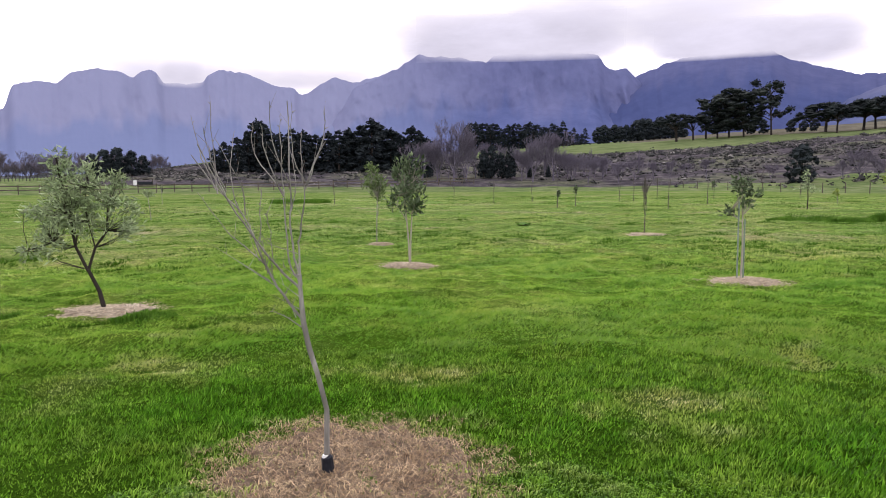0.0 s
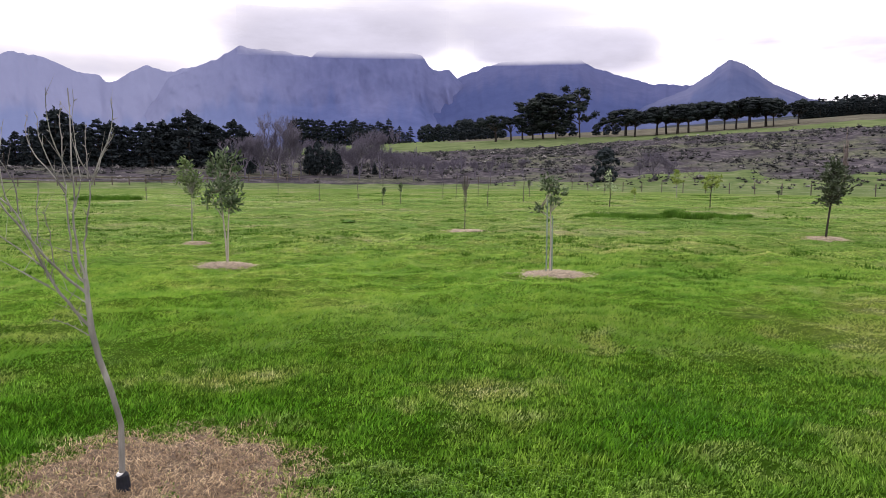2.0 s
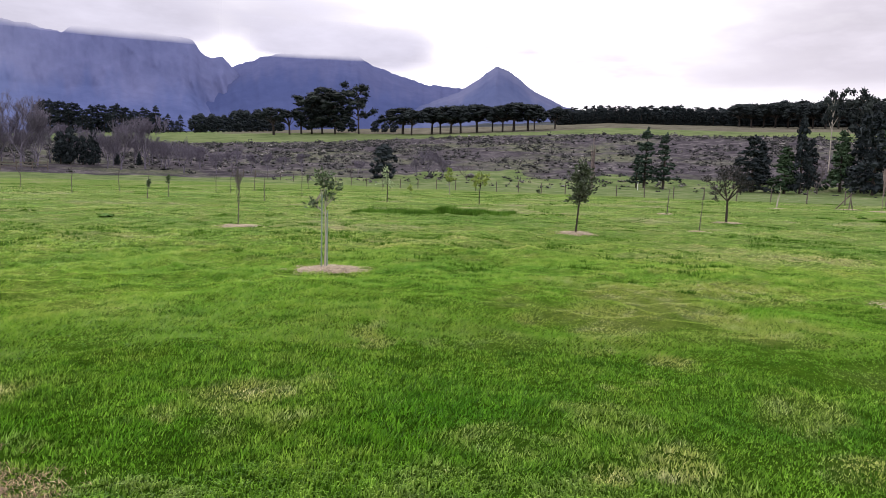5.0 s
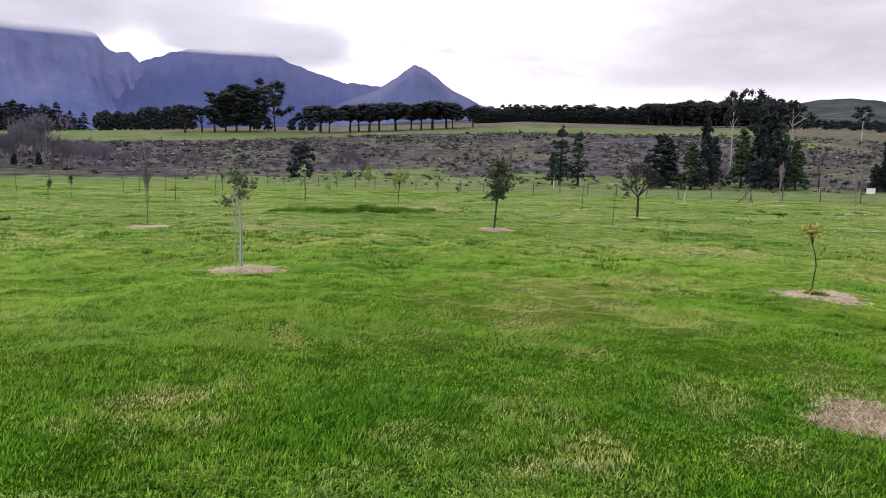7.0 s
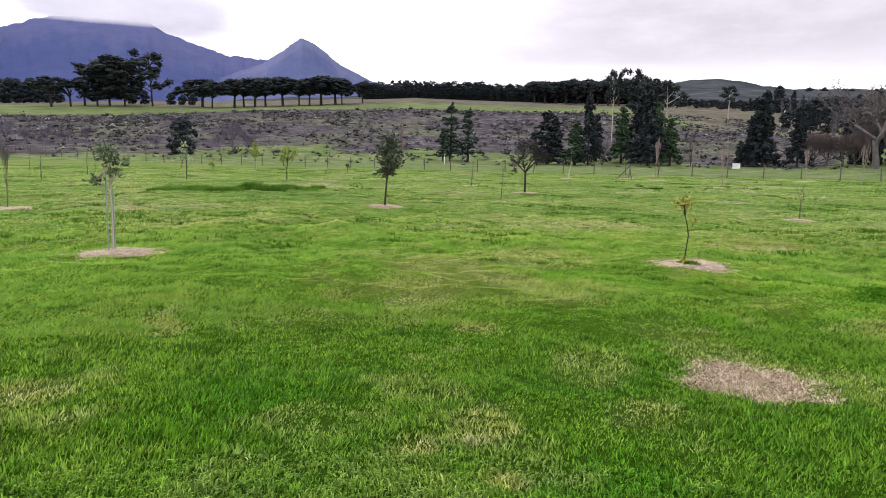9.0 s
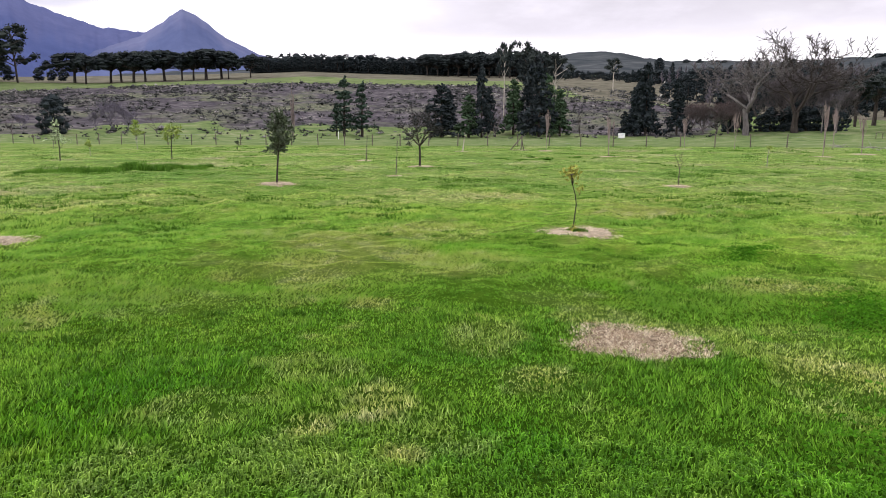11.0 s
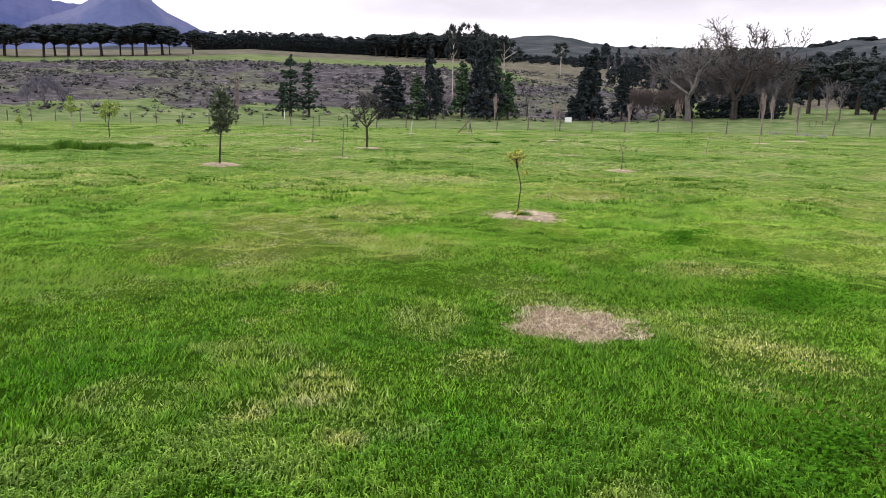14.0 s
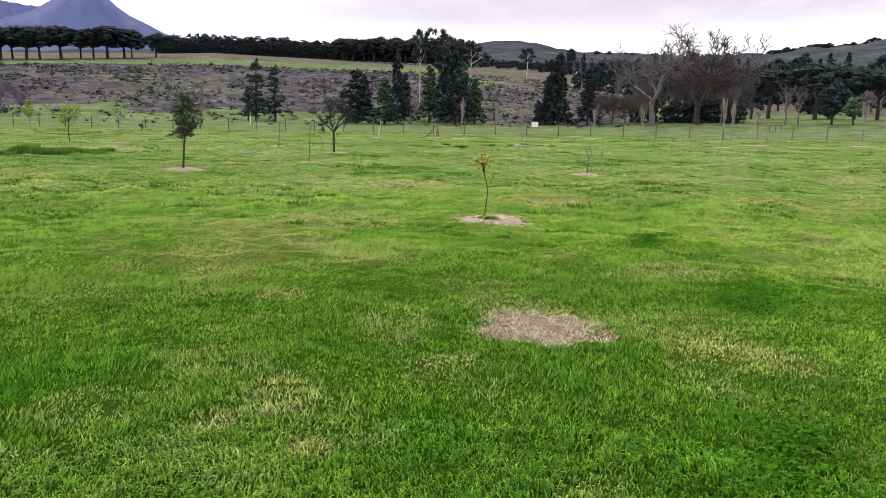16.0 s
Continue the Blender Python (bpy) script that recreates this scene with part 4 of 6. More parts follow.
def feather_tree(name, seed, label, mat=MAT_TWIG, bark=MAT_BARK_WINTER, low=0.16, reach=0.30, limbs=30, leaders=2, rise=1.0, twig_w=0.03):
    """Leafless tree ten metres tall with straight leaders and many fine ascending branches."""
    rng = random.Random(seed)
    wood, tw = Mesh(), Mesh()
    for k in range(leaders):
        tx, ty = (rng.gauss(0, 0.8), rng.gauss(0, 0.8)) if k else (rng.gauss(0, 0.2), 0)
        top = 10 if k == 0 else rng.uniform(7, 9.5)
        lead = [Vector((0, 0, -0.3)), Vector((tx * 0.15, ty * 0.15, top * 0.3)), Vector((tx * 0.6, ty * 0.6, top * 0.65)), Vector((tx, ty, top))]
        wood.tube(lead, [0.17, 0.13, 0.07, 0.015], 6)
        for i in range(limbs):
            t = low + (0.97 - low) * (i + rng.random()) / limbs
            z = top * t
            p = Vector((tx * t, ty * t, z))
            w = rng.uniform(0, 2 * math.pi)
            ln = 10 * reach * (1.05 - t) ** 0.7 * rng.uniform(0.5, 1.1)
            d = Vector((math.cos(w), math.sin(w), rise * rng.uniform(0.6, 1.4))).normalized()
            q = p + d * ln
            wood.tube([p, p.lerp(q, 0.5) + Vector((0, 0, 0.05 * ln)), q + Vector((0, 0, 0.18 * ln))], [0.035, 0.025, 0.01], 3)
            for j in range(15):
                a = p.lerp(q, rng.uniform(0.25, 1.0)) + Vector((0, 0, 0.08 * ln))
                e = (d + Vector((rng.gauss(0, 0.5), rng.gauss(0, 0.5), rng.uniform(0, 0.7)))).normalized()
                tw.twig(a, a + e * ln * rng.uniform(0.25, 0.6), twig_w * rng.uniform(0.5, 1.1))
    root = tagged(new(name), label, "tree")
    part("trunk", wood, bark, root)
    part("crown", tw, mat, root)
    return root


def pine(name, seed, label, mat=MAT_PINE, base=0.18, wide=0.30, whorls=11, dense=20, shape=1.0, size=0.62, droop=0.15):
    """Conifer ten metres tall: straight trunk, whorls of boughs with needle sprays, ragged outline."""
    rng = random.Random(seed)
    wood, crown = Mesh(), Mesh()
    lean = rng.gauss(0, 0.15)
    wood.tube([(0, 0, -0.3), (lean * 0.3, 0, 3), (lean * 0.7, 0, 6.5), (lean, 0, 9.6)], [0.26, 0.20, 0.12, 0.03], 7)
    for i in range(whorls):
        t = (i + rng.random() * 0.5) / whorls
        z = 10 * (base + (1 - base) * t)
        reach = 10 * wide * ((1 - t) ** shape * 0.9 + 0.12) * rng.uniform(0.7, 1.2)
        n = rng.choice((4, 5, 5, 6))
        for k in range(n):
            if rng.random() < 0.12:
                continue
            w = 2 * math.pi * (k + rng.random() * 0.7) / n + i
            ln = reach * rng.uniform(0.55, 1.2)
            ex, ey, ez = math.cos(w) * ln, math.sin(w) * ln, -droop * ln + rng.gauss(0, 0.15)
            wood.tube([(lean * z / 10, 0, z), (ex * 0.6, ey * 0.6, z + ez * 0.3), (ex, ey, z + ez)], [0.06, 0.04, 0.015], 3)
            for q in (0.45, 0.8, 1.05):
                c = (ex * q, ey * q, z + ez * q * q + 0.1)
                s = 0.30 + 0.26 * ln * 0.35
                crown.clump(c, (s * 1.25, s * 1.25, s * 0.95), max(4, int(dense * 0.5 * (0.6 + q * 0.5))), size * rng.uniform(0.6, 0.95), rng, 0.5, 0.75)
    crown.clump((lean, 0, 9.8), (0.35, 0.35, 0.6), 14, size * 0.8, rng, 1.0, 0.6)
    root = tagged(new(name), label, "tree")
    part("trunk", wood, MAT_BARK_DARK, root)
    part("crown", crown, mat, root)
    return root


def stone_pine(name, seed, label, wide=5.0, thick=0.36, bole=0.52, mat=MAT_STONE_PINE, lumps=46, n=34):
    """Umbrella pine ten metres tall: bare bole, spreading limbs, flat domed crown."""
    rng = random.Random(seed)
    wood, crown = Mesh(), Mesh()
    wood.tube([(0, 0, -0.4), (0.1, 0.05, 2.5), (0.15, 0.1, 10 * bole)], [0.36, 0.29, 0.23], 7)
    for i in range(lumps):
        w, q = rng.uniform(0, 2 * math.pi), math.sqrt(rng.random())
        rim = wide * (1 + 0.13 * math.sin(3 * w + seed) + 0.08 * math.sin(5 * w))
        x, y = rim * q * math.cos(w), rim * q * math.sin(w)
        s = rng.uniform(0.65, 1.15)
        z = 10 * (1 - thick) + 10 * thick * math.sqrt(max(0.0, 1 - q * q)) * (0.8 if rng.random() < 0.7 else rng.uniform(0.2, 0.8))
        crown.clump((x, y, z), (s * 1.2, s * 1.2, s * 0.85), n, 0.32, rng, 1.0, 0.8)
        if i % 4 == 0:
            wood.tube([(0.15, 0.1, 10 * bole * rng.uniform(0.75, 1)), (x * 0.45, y * 0.45, z * 0.84), (x * 0.9, y * 0.9, z)], [0.15, 0.09, 0.03], 4)
    root = tagged(new(name), label, "tree")
    part("trunk", wood, MAT_BARK_DARK, root)
    part("crown", crown, mat, root)
    return root


def gum(name, seed, label, blobs=15, wide=3.2, low=0.35, mat=MAT_GUM, bark=MAT_BARK_DARK):
    """Tall gum tree ten metres tall: forked pale or dark bole, separate tufts of foliage with sky between."""
    rng = random.Random(seed)
    wood, crown = Mesh(), Mesh()
    x1 = rng.gauss(0, 0.3)
    wood.tube([(0, 0, -0.3), (x1 * 0.5, 0, 3.5), (x1, 0.1, 6.5), (x1 * 1.4, 0, 9.2)], [0.16, 0.12, 0.09, 0.04], 6)
    for i in range(blobs):
        z = 10 * (low + (0.98 - low) * (i + 0.5) / blobs)
        w = i * 2.4 + rng.random()
        ln = wide * rng.uniform(0.25, 1.0) * (0.55 + 0.6 * math.sin(math.pi * (z / 10 - low) / (1.05 - low)))
        x, y = x1 + math.cos(w) * ln, math.sin(w) * ln
        for _ in range(3):
            s = rng.uniform(0.45, 0.85)
            crown.clump((x + rng.gauss(0, 0.5), y + rng.gauss(0, 0.5), z + rng.gauss(0, 0.2)), (s * 1.15, s * 1.15, s * 0.9), 26, 0.36, rng, 1.0, 0.8)
        wood.tube([(x1 * z / 9, 0.05, max(2.5, z - 1.6)), (x * 0.6, y * 0.6, z - 0.7), (x, y, z - 0.1)], [0.09, 0.06, 0.02], 4)
    root = tagged(new(name), label, "tree")
    part("trunk", wood, bark, root)
    part("crown", crown, mat, root)
    return root


def round_tree(name, seed, label, mat=MAT_PINE, wide=4.0, low=0.08, lumps=80, n=22, size=0.6):
    """Broad dense tree or large bush ten units tall."""
    rng = random.Random(seed)
    wood, crown = Mesh(), Mesh()
    wood.tube([(0, 0, -0.3), (0.1, 0, 3), (0.1, 0.1, 7)], [0.4, 0.3, 0.1], 6)
    for i in range(lumps):
        t = rng.random()
        z = 10 * (low + (0.92 - low) * t)
        q = math.sqrt(rng.random()) * wide * math.sin(math.pi * min(0.97, 0.18 + 0.8 * t)) ** 0.7
        w = rng.uniform(0, 2 * math.pi)
        s = rng.uniform(0.9, 1.6)
        crown.clump((q * math.cos(w), q * math.sin(w), z), (s, s, s * 0.8), n, size * 0.75, rng, 1.0, 0.82)
    root = tagged(new(name), label, "tree")
    part("trunk", wood, MAT_BARK_DARK, root)
    part("crown", crown, mat, root)
    return root


MADE = {}


def plant(build, seed, az, r, tall, turn=0.0, girth=1.0, label="", group="", z=None, **kw):
    """Stands a tree of the given height at a bearing and distance; alike trees share their meshes."""
    x, y = at(az, r)
    z = height(az, r) if z is None else z
    key = (build, seed, tuple(sorted((k, str(v)) for k, v in kw.items())))
    s = tall / 10.0
    m = pose(x, y, z, 0, 0, turn) @ Matrix.Diagonal((s * girth, s * girth, s, 1))
    if key not in MADE:
        ob = build(kw.pop("name"), seed, label, **kw)
        ob.matrix_basis = m
        MADE[key] = (ob, tuple(ob.scale))
    else:
        src, sc = MADE[key]
        ob = copy_thing(src, m @ Matrix.Diagonal((1 / sc[0], 1 / sc[1], 1 / sc[2], 1)))
    return tagged(ob, label, group=group)


def rise(r, el0, el1):
    return r * (math.tan(radians(el1)) - math.tan(radians(el0)))


def top_at(az, r, el):
    """Height of a tree there whose top stands el degrees above eye level."""
    return max(1.0, EYE + r * math.tan(radians(el)) - height(az, r))


R = random.Random(7)
# dark pine wood beyond the rail fence
PINES_W = [(-17.6, 2.6), (-16.9, 3.1), (-15.9, 3.4), (-15.1, 3.9), (-14.4, 4.8), (-13.6, 4.0), (-12.7, 3.8), (-11.8, 4.1), (-10.9, 4.0), (-10.0, 3.7), (-9.0, 3.9), (-8.2, 4.0), (-7.4, 4.2), (-6.5, 4.4), (-5.6, 4.9), (-4.9, 4.4), (-4.1, 4.2), (-3.3, 3.7), (-2.4, 4.3), (-1.7, 3.8)]
for i, (az, el) in enumerate(PINES_W):
    for k in range(2):
        r = 165 + k * 12 + R.uniform(-4, 4)
        plant(pine, 50 + (i + k) % 4, az + k * 0.45, r, top_at(az, r, el - k * 0.3), R.uniform(0, 360), 1.15, "dark green pine in a dense wood", "pine wood", name="pine_tree", base=0.06, wide=0.27, whorls=13, dense=24, shape=0.6)
for az, el in ((-26.0, 2.2), (-25.2, 2.5), (-24.3, 2.65), (-23.4, 2.45), (-22.6, 2.1)):
    plant(round_tree, 70, az, 175, top_at(az, 175, el), R.uniform(0, 360), 0.8, "dark rounded tree beyond the rail fence", "trees beyond the rail fence", name="dark_tree")
for i in range(62):
    az = -34 + i * 0.215
    plant(bare_tree, 30 + i % 3, az, 190 + R.uniform(-10, 10), top_at(az, 190, R.uniform(1.3, 2.5)), R.uniform(0, 360), 1.0, "leafless grey tree in a far row", "far leafless row", name="bare_tree", levels=6, kids=4, spread=0.55, up=0.17, twig_w=0.017, trunk=0.17, bole=0.16)
# leafless trees before the heath
BARE_MID = [(-1.6, 3.4, 1.0), (-0.4, 3.8, 1.1), (0.9, 5.3, 0.75), (1.9, 4.0, 0.8), (6.3, 2.9, 0.9), (7.2, 3.8, 0.8), (8.8, 4.1, 0.95), (10.2, 2.3, 1.2), (11.5, 2.0, 1.1), (12.6, 2.0, 1.0), (13.8, 1.7, 1.0), (15.0, 1.9, 1.0), (16.4, 1.5, 1.0), (17.6, 1.7, 1.0), (18.8, 1.4, 1.0), (20.2, 1.7, 1.0)]
for i, (az, el, w) in enumerate(BARE_MID):
    r = 128 + R.uniform(-6, 6)
    plant(bare_tree, 33 + i % 3, az, r, top_at(az, r, el), R.uniform(0, 360), w * 1.25, "leafless mauve-grey tree beyond the field", "leafless trees", name="bare_tree", levels=6, kids=4, spread=0.52, up=0.20, twig_w=0.019, trunk=0.15, bole=0.2, bark=MAT_TWIG)
for i in range(20):
    az = -1.2 + i * 0.78 + R.uniform(-0.2, 0.2)
    el = float(np.interp(az, [-1, 3, 9, 14], [3.0, 3.1, 3.0, 1.7])) + R.uniform(-0.5, 0.3)
    plant(bare_tree, 33 + i % 3, az, 142 + R.uniform(-5, 5), top_at(az, 142, el), R.uniform(0, 360), 1.1, "leafless mauve-grey tree beyond the field", "leafless trees", name="bare_tree", levels=6, kids=4, spread=0.52, up=0.20, twig_w=0.019, trunk=0.15, bole=0.2, bark=MAT_TWIG)
for az, el, w in ((30.2, 2.4, 1.5), (29.2, 1.6, 1.6), (31.3, 1.7, 1.5), (24.6, 1.2, 1.6)):
    plant(bare_tree, 34, az, 124, top_at(az, 124, el), R.uniform(0, 360), w, "leafless mauve bush at the heath's foot", "mauve bushes", name="bare_bush", levels=6, kids=4, spread=0.52, up=0.20, twig_w=0.019, trunk=0.15, bole=0.2, bark=MAT_TWIG)
for i in range(13):
    az = 4.5 + i * 1.2
    plant(feather_tree, 90 + i % 4, az, 150 + R.uniform(-8, 8), top_at(az, 150, R.uniform(1.8, 3.0) - 0.06 * i), R.uniform(0, 360), 1.3, "slender leafless mauve-grey tree beyond the field", "leafless trees", name="bare_tree", rise=1.8, reach=0.26, twig_w=0.018, bark=MAT_TWIG)
for az, el in ((-2.3, 2.6), (-1.2, 2.4), (3.3, 2.6), (3.9, 2.95), (4.7, 2.3), (5.4, 2.75), (6.9, 1.3), (8.4, 1.2)):
    plant(round_tree, 71, az, 140, top_at(az, 140, el), R.uniform(0, 360), 0.55, "dark evergreen tree among leafless ones", "evergreens", name="dark_tree", low=0.05)
# wood on the brow
for i in range(34):
    az = 1.8 + i * 0.285
    r = 400 + R.uniform(-12, 12)
    plant(pine, 54 + i % 3, az, r, top_at(az, r, R.uniform(4.1, 4.65) - 0.5 * (az > 9.5)), R.uniform(0, 360), 1.1, "dark pine of a wood on the brow", "brow wood", name="pine_tree", base=0.08, wide=0.28, whorls=9, dense=18, shape=0.55)
for i in range(16):
    az = 12.2 + i * 0.42
    plant(round_tree, 72 + i % 2, az, 390, top_at(az, 390, R.uniform(4.0, 4.6) + 0.02 * i), R.uniform(0, 360), 0.9, "dark tree in a row on the brow", "brow row", name="dark_tree")
# gum trees and their neighbours
for az, el, w in ((18.0, 5.1, 1.3), (19.2, 4.9, 1.2), (20.1, 5.2, 1.1)):
    plant(stone_pine, 60, az, 300, top_at(az, 300, el), R.uniform(0, 360), w, "dark umbrella pine on the brow", "umbrella pines", name="umbrella_pine", wide=5.0, thick=0.5, bole=0.4)
for az, el, w, sd in ((20.9, 6.0, 1.5, 61), (21.7, 6.6, 1.5, 62), (22.7, 6.5, 1.4, 63)):
    plant(gum, sd, az, 300, top_at(az, 300, el), R.uniform(0, 360), w, "tall dark gum tree with tufted crown", "gum trees", name="gum_tree", blobs=34, wide=3.6, low=0.16)
plant(gum, 64, 24.55, 300, top_at(24.55, 300, 7.05), 20, 1.2, "tall slender gum with separate foliage tufts", "gum trees", name="gum_tree", blobs=15, wide=3.0, low=0.38)
for az, el in ((23.2, 4.3), (24.0, 4.4), (25.8, 4.3), (26.6, 4.2), (27.3, 4.25)):
    plant(round_tree, 74, az, 330, top_at(az, 330, el), R.uniform(0, 360), 1.0, "dark bushy tree on the brow", "brow bushes", name="dark_tree")
# umbrella pines
UMB = [(28.0, 5.5, 1.0), (28.7, 5.35, 0.7), (30.3, 5.6, 0.85), (31.0, 5.55, 0.8), (31.8, 5.75, 0.95), (32.6, 5.8, 0.75), (33.9, 5.9, 0.95), (35.1, 5.6, 0.7), (35.9, 5.85, 0.75), (36.8, 6.1, 1.05), (37.9, 6.0, 0.95), (38.4, 5.7, 0.6), (40.0, 5.7, 0.75)]
for i, (az, el, w) in enumerate(UMB):
    r = 300 + R.uniform(-6, 6)
    plant(stone_pine, 65 + i % 3, az, r, top_at(az, r, el), R.uniform(0, 360), w * 1.4, "umbrella pine with bare bole and flat dark crown", "umbrella pines", name="umbrella_pine", wide=5.4, thick=0.60, bole=0.42, lumps=120, n=24)
# long wood on the skyline
for i in range(84):
    az = 40.2 + i * 0.27
    r = 440 + R.uniform(-15, 15)
    el = float(np.interp(az, [40, 44, 49, 52, 56, 60, 64], [5.6, 5.75, 5.75, 5.6, 5.95, 6.05, 5.9])) + R.uniform(-0.2, 0.12)
    plant(pine if i % 3 else round_tree, 54 + i % 3 if i % 3 else 72, az, r, top_at(az, r, el), R.uniform(0, 360), 1.15, "dark tree of the long skyline wood", "skyline wood", name="pine_tree" if i % 3 else "dark_tree", **({"base": 0.08, "wide": 0.28, "whorls": 9, "dense": 18, "shape": 0.55} if i % 3 else {}))
for i in range(100):
    az = 40.4 + i * 0.235
    r = 425 + R.uniform(-6, 6)
    el = float(np.interp(az, [40, 44, 49, 52, 56, 60, 64], [5.3, 5.45, 5.45, 5.35, 5.6, 5.7, 5.5])) + R.uniform(-0.3, 0.1)
    plant(pine, 54 + i % 3, az, r, top_at(az, r, el), R.uniform(0, 360), 1.7, "dark tree of the long skyline wood", "skyline wood", name="pine_tree", base=0.08, wide=0.28, whorls=9, dense=18, shape=0.55)
for i in range(12):
    az = 53.5 + i * 0.8
    plant(stone_pine, 65 + i % 3, az, 395 + R.uniform(-8, 8), top_at(az, 395, 5.9 + R.uniform(-0.1, 0.15)), R.uniform(0, 360), 1.0, "umbrella pine at the wood's edge", "umbrella pines", name="umbrella_pine", wide=5.4, thick=0.60, bole=0.42, lumps=120, n=24)
# trees at the foot of the heath
plant(round_tree, 73, 26.6, 118, top_at(26.6, 118, 2.55), 0, 0.95, "dark round evergreen at the heath's foot", name="dark_tree", low=0.02)
for az, el in ((24.0, 1.2), (33.2, 1.3)):
    plant(bare_tree, 94, az, 121, top_at(az, 121, el), R.uniform(0, 360), 1.25, "leafless russet bush before the heath", "russet bushes", name="bare_bush", mat=MAT_TWIG_RED, bole=0.08, spread=0.7)
plant(feather_tree, 95, 43.1, 105, top_at(43.1, 105, 3.6), 0, 0.45, "slim leafless poplar at the heath's foot", name="poplar_tree", rise=2.6, low=0.04, reach=0.22, limbs=60, leaders=3, twig_w=0.022, mat=MAT_TWIG_PALE, bark=MAT_TWIG_PALE)
for az, el, w in ((47.0, 4.05, 1.0), (48.4, 3.7, 1.05), (46.4, 2.0, 1.1)):
    plant(pine, 56 + int(az) % 2, az, 118, top_at(az, 118, el), R.uniform(0, 360), w, "slender dark pine with tiered boughs", "field pines", name="pine_tree", base=0.14, wide=0.24, whorls=9, dense=13, mat=MAT_FIELD_PINE, droop=-0.1)
# bearing, height of the top, girth, dark or green
GROVE = [(54.6, 3.5, 1.25, 0), (55.2, 3.1, 1.2, 0), (56.8, 2.75, 1.35, 1), (57.8, 4.85, 0.62, 0), (58.4, 3.3, 0.8, 0), (60.3, 3.8, 0.95, 1), (61.6, 5.0, 0.85, 0), (62.3, 5.15, 0.85, 0), (62.9, 4.2, 0.9, 1), (63.9, 3.0, 1.05, 1)]
for i, (az, el, w, green) in enumerate(GROVE):
    r = 118 + R.uniform(-3, 8)
    plant(pine, 57 + i % 4, az, r, top_at(az, r, el), R.uniform(0, 360), w, "dense green cypress-like conifer", "conifer grove", name="conifer_tree", base=0.09, wide=0.25, whorls=13, dense=22, shape=0.75, mat=MAT_PINE_GREEN if green else MAT_PINE)
plant(bare_tree, 94, 58.9, 117, top_at(58.9, 117, 2.1), 40, 1.0, "russet leafless tree among conifers", name="bare_tree", mat=MAT_TWIG_RED, bole=0.08, spread=0.7)
plant(gum, 66, 59.5, 150, top_at(59.5, 150, 6.7), 0, 0.5, "tall thin gum above the conifers", "gum trees", name="gum_tree", blobs=9, wide=2.6, low=0.6, bark=MAT_BARK_PALE)
plant(gum, 67, 61.7, 150, top_at(61.7, 150, 6.65), 60, 0.75, "tall thin gum above the conifers", "gum trees", name="gum_tree", blobs=12, wide=2.8, low=0.5)
plant(gum, 66, 63.6, 155, top_at(63.6, 155, 5.85), 120, 0.9, "tall thin gum behind the conifers", "gum trees", name="gum_tree", blobs=9, wide=2.6, low=0.6, bark=MAT_BARK_PALE)
plant(gum, 66, 67.8, 240, top_at(67.8, 240, 5.4), 200, 1.0, "lone gum on the slope", "gum trees", name="gum_tree", blobs=9, wide=2.6, low=0.6, bark=MAT_BARK_PALE)
plant(bare_tree, 95, 65.4, 117, top_at(65.4, 117, 1.8), 0, 0.7, "small leafless tree below the heath", name="bare_tree", spread=0.45, up=0.3, bole=0.2, bark=MAT_BARK_DARK)
for az, el, w in ((69.8, 4.4, 0.8), (70.35, 4.85, 0.8), (72.6, 3.75, 0.85), (68.8, 1.4, 1.1), (69.5, 2.3, 1.0)):
    plant(pine, 58, az, 117, top_at(az, 117, el), R.uniform(0, 360), w, "dark conifer by the fence", "conifers by the fence", name="conifer_tree", base=0.08, wide=0.24, whorls=13, dense=22, shape=0.75)
for az, el in ((73.6, 2.1), (74.5, 2.3), (75.4, 2.3), (76.2, 2.1)):
    plant(bare_tree, 96, az, 120, top_at(az, 120, el), R.uniform(0, 360), 1.3, "dense russet-brown leafless shrub", "russet bushes", name="bare_bush", mat=MAT_TWIG_RED, bole=0.12, spread=0.75, levels=6, kids=4, twig_w=0.022)
# old oaks
plant(bare_tree, 97, 77.4, 117, top_at(77.4, 117, 6.9), 0, 1.15, "great old leafless oak with pale trunk", "old oaks", name="oak_tree", mat=MAT_TWIG_OAK, trunk=0.25, bole=0.26, levels=7, kids=3, spread=0.80, up=0.09, twig_w=0.019, bark=MAT_BARK_OAK, shrink=0.70, gnarl=0.26)
plant(bare_tree, 98, 80.6, 121, top_at(80.6, 121, 7.0), 70, 1.15, "great old leafless oak, dark and dense", "old oaks", name="oak_tree", mat=MAT_TWIG_OAK, trunk=0.26, bole=0.18, levels=7, kids=3, spread=0.70, up=0.10, twig_w=0.020, bark=MAT_BARK_DARK, shrink=0.70, gnarl=0.24)
for az, el in ((79.0, 1.7), (80.6, 2.0), (82.0, 1.8), (78.4, 1.2), (76.3, 1.5), (77.2, 1.6), (79.8, 1.5), (81.3, 1.7), (82.8, 1.6), (83.5, 1.3)):
    plant(round_tree, 74, az, 124, top_at(az, 124, el), R.uniform(0, 360), 1.0, "dark undergrowth beneath the oaks", "undergrowth", name="dark_bush", low=0.02)
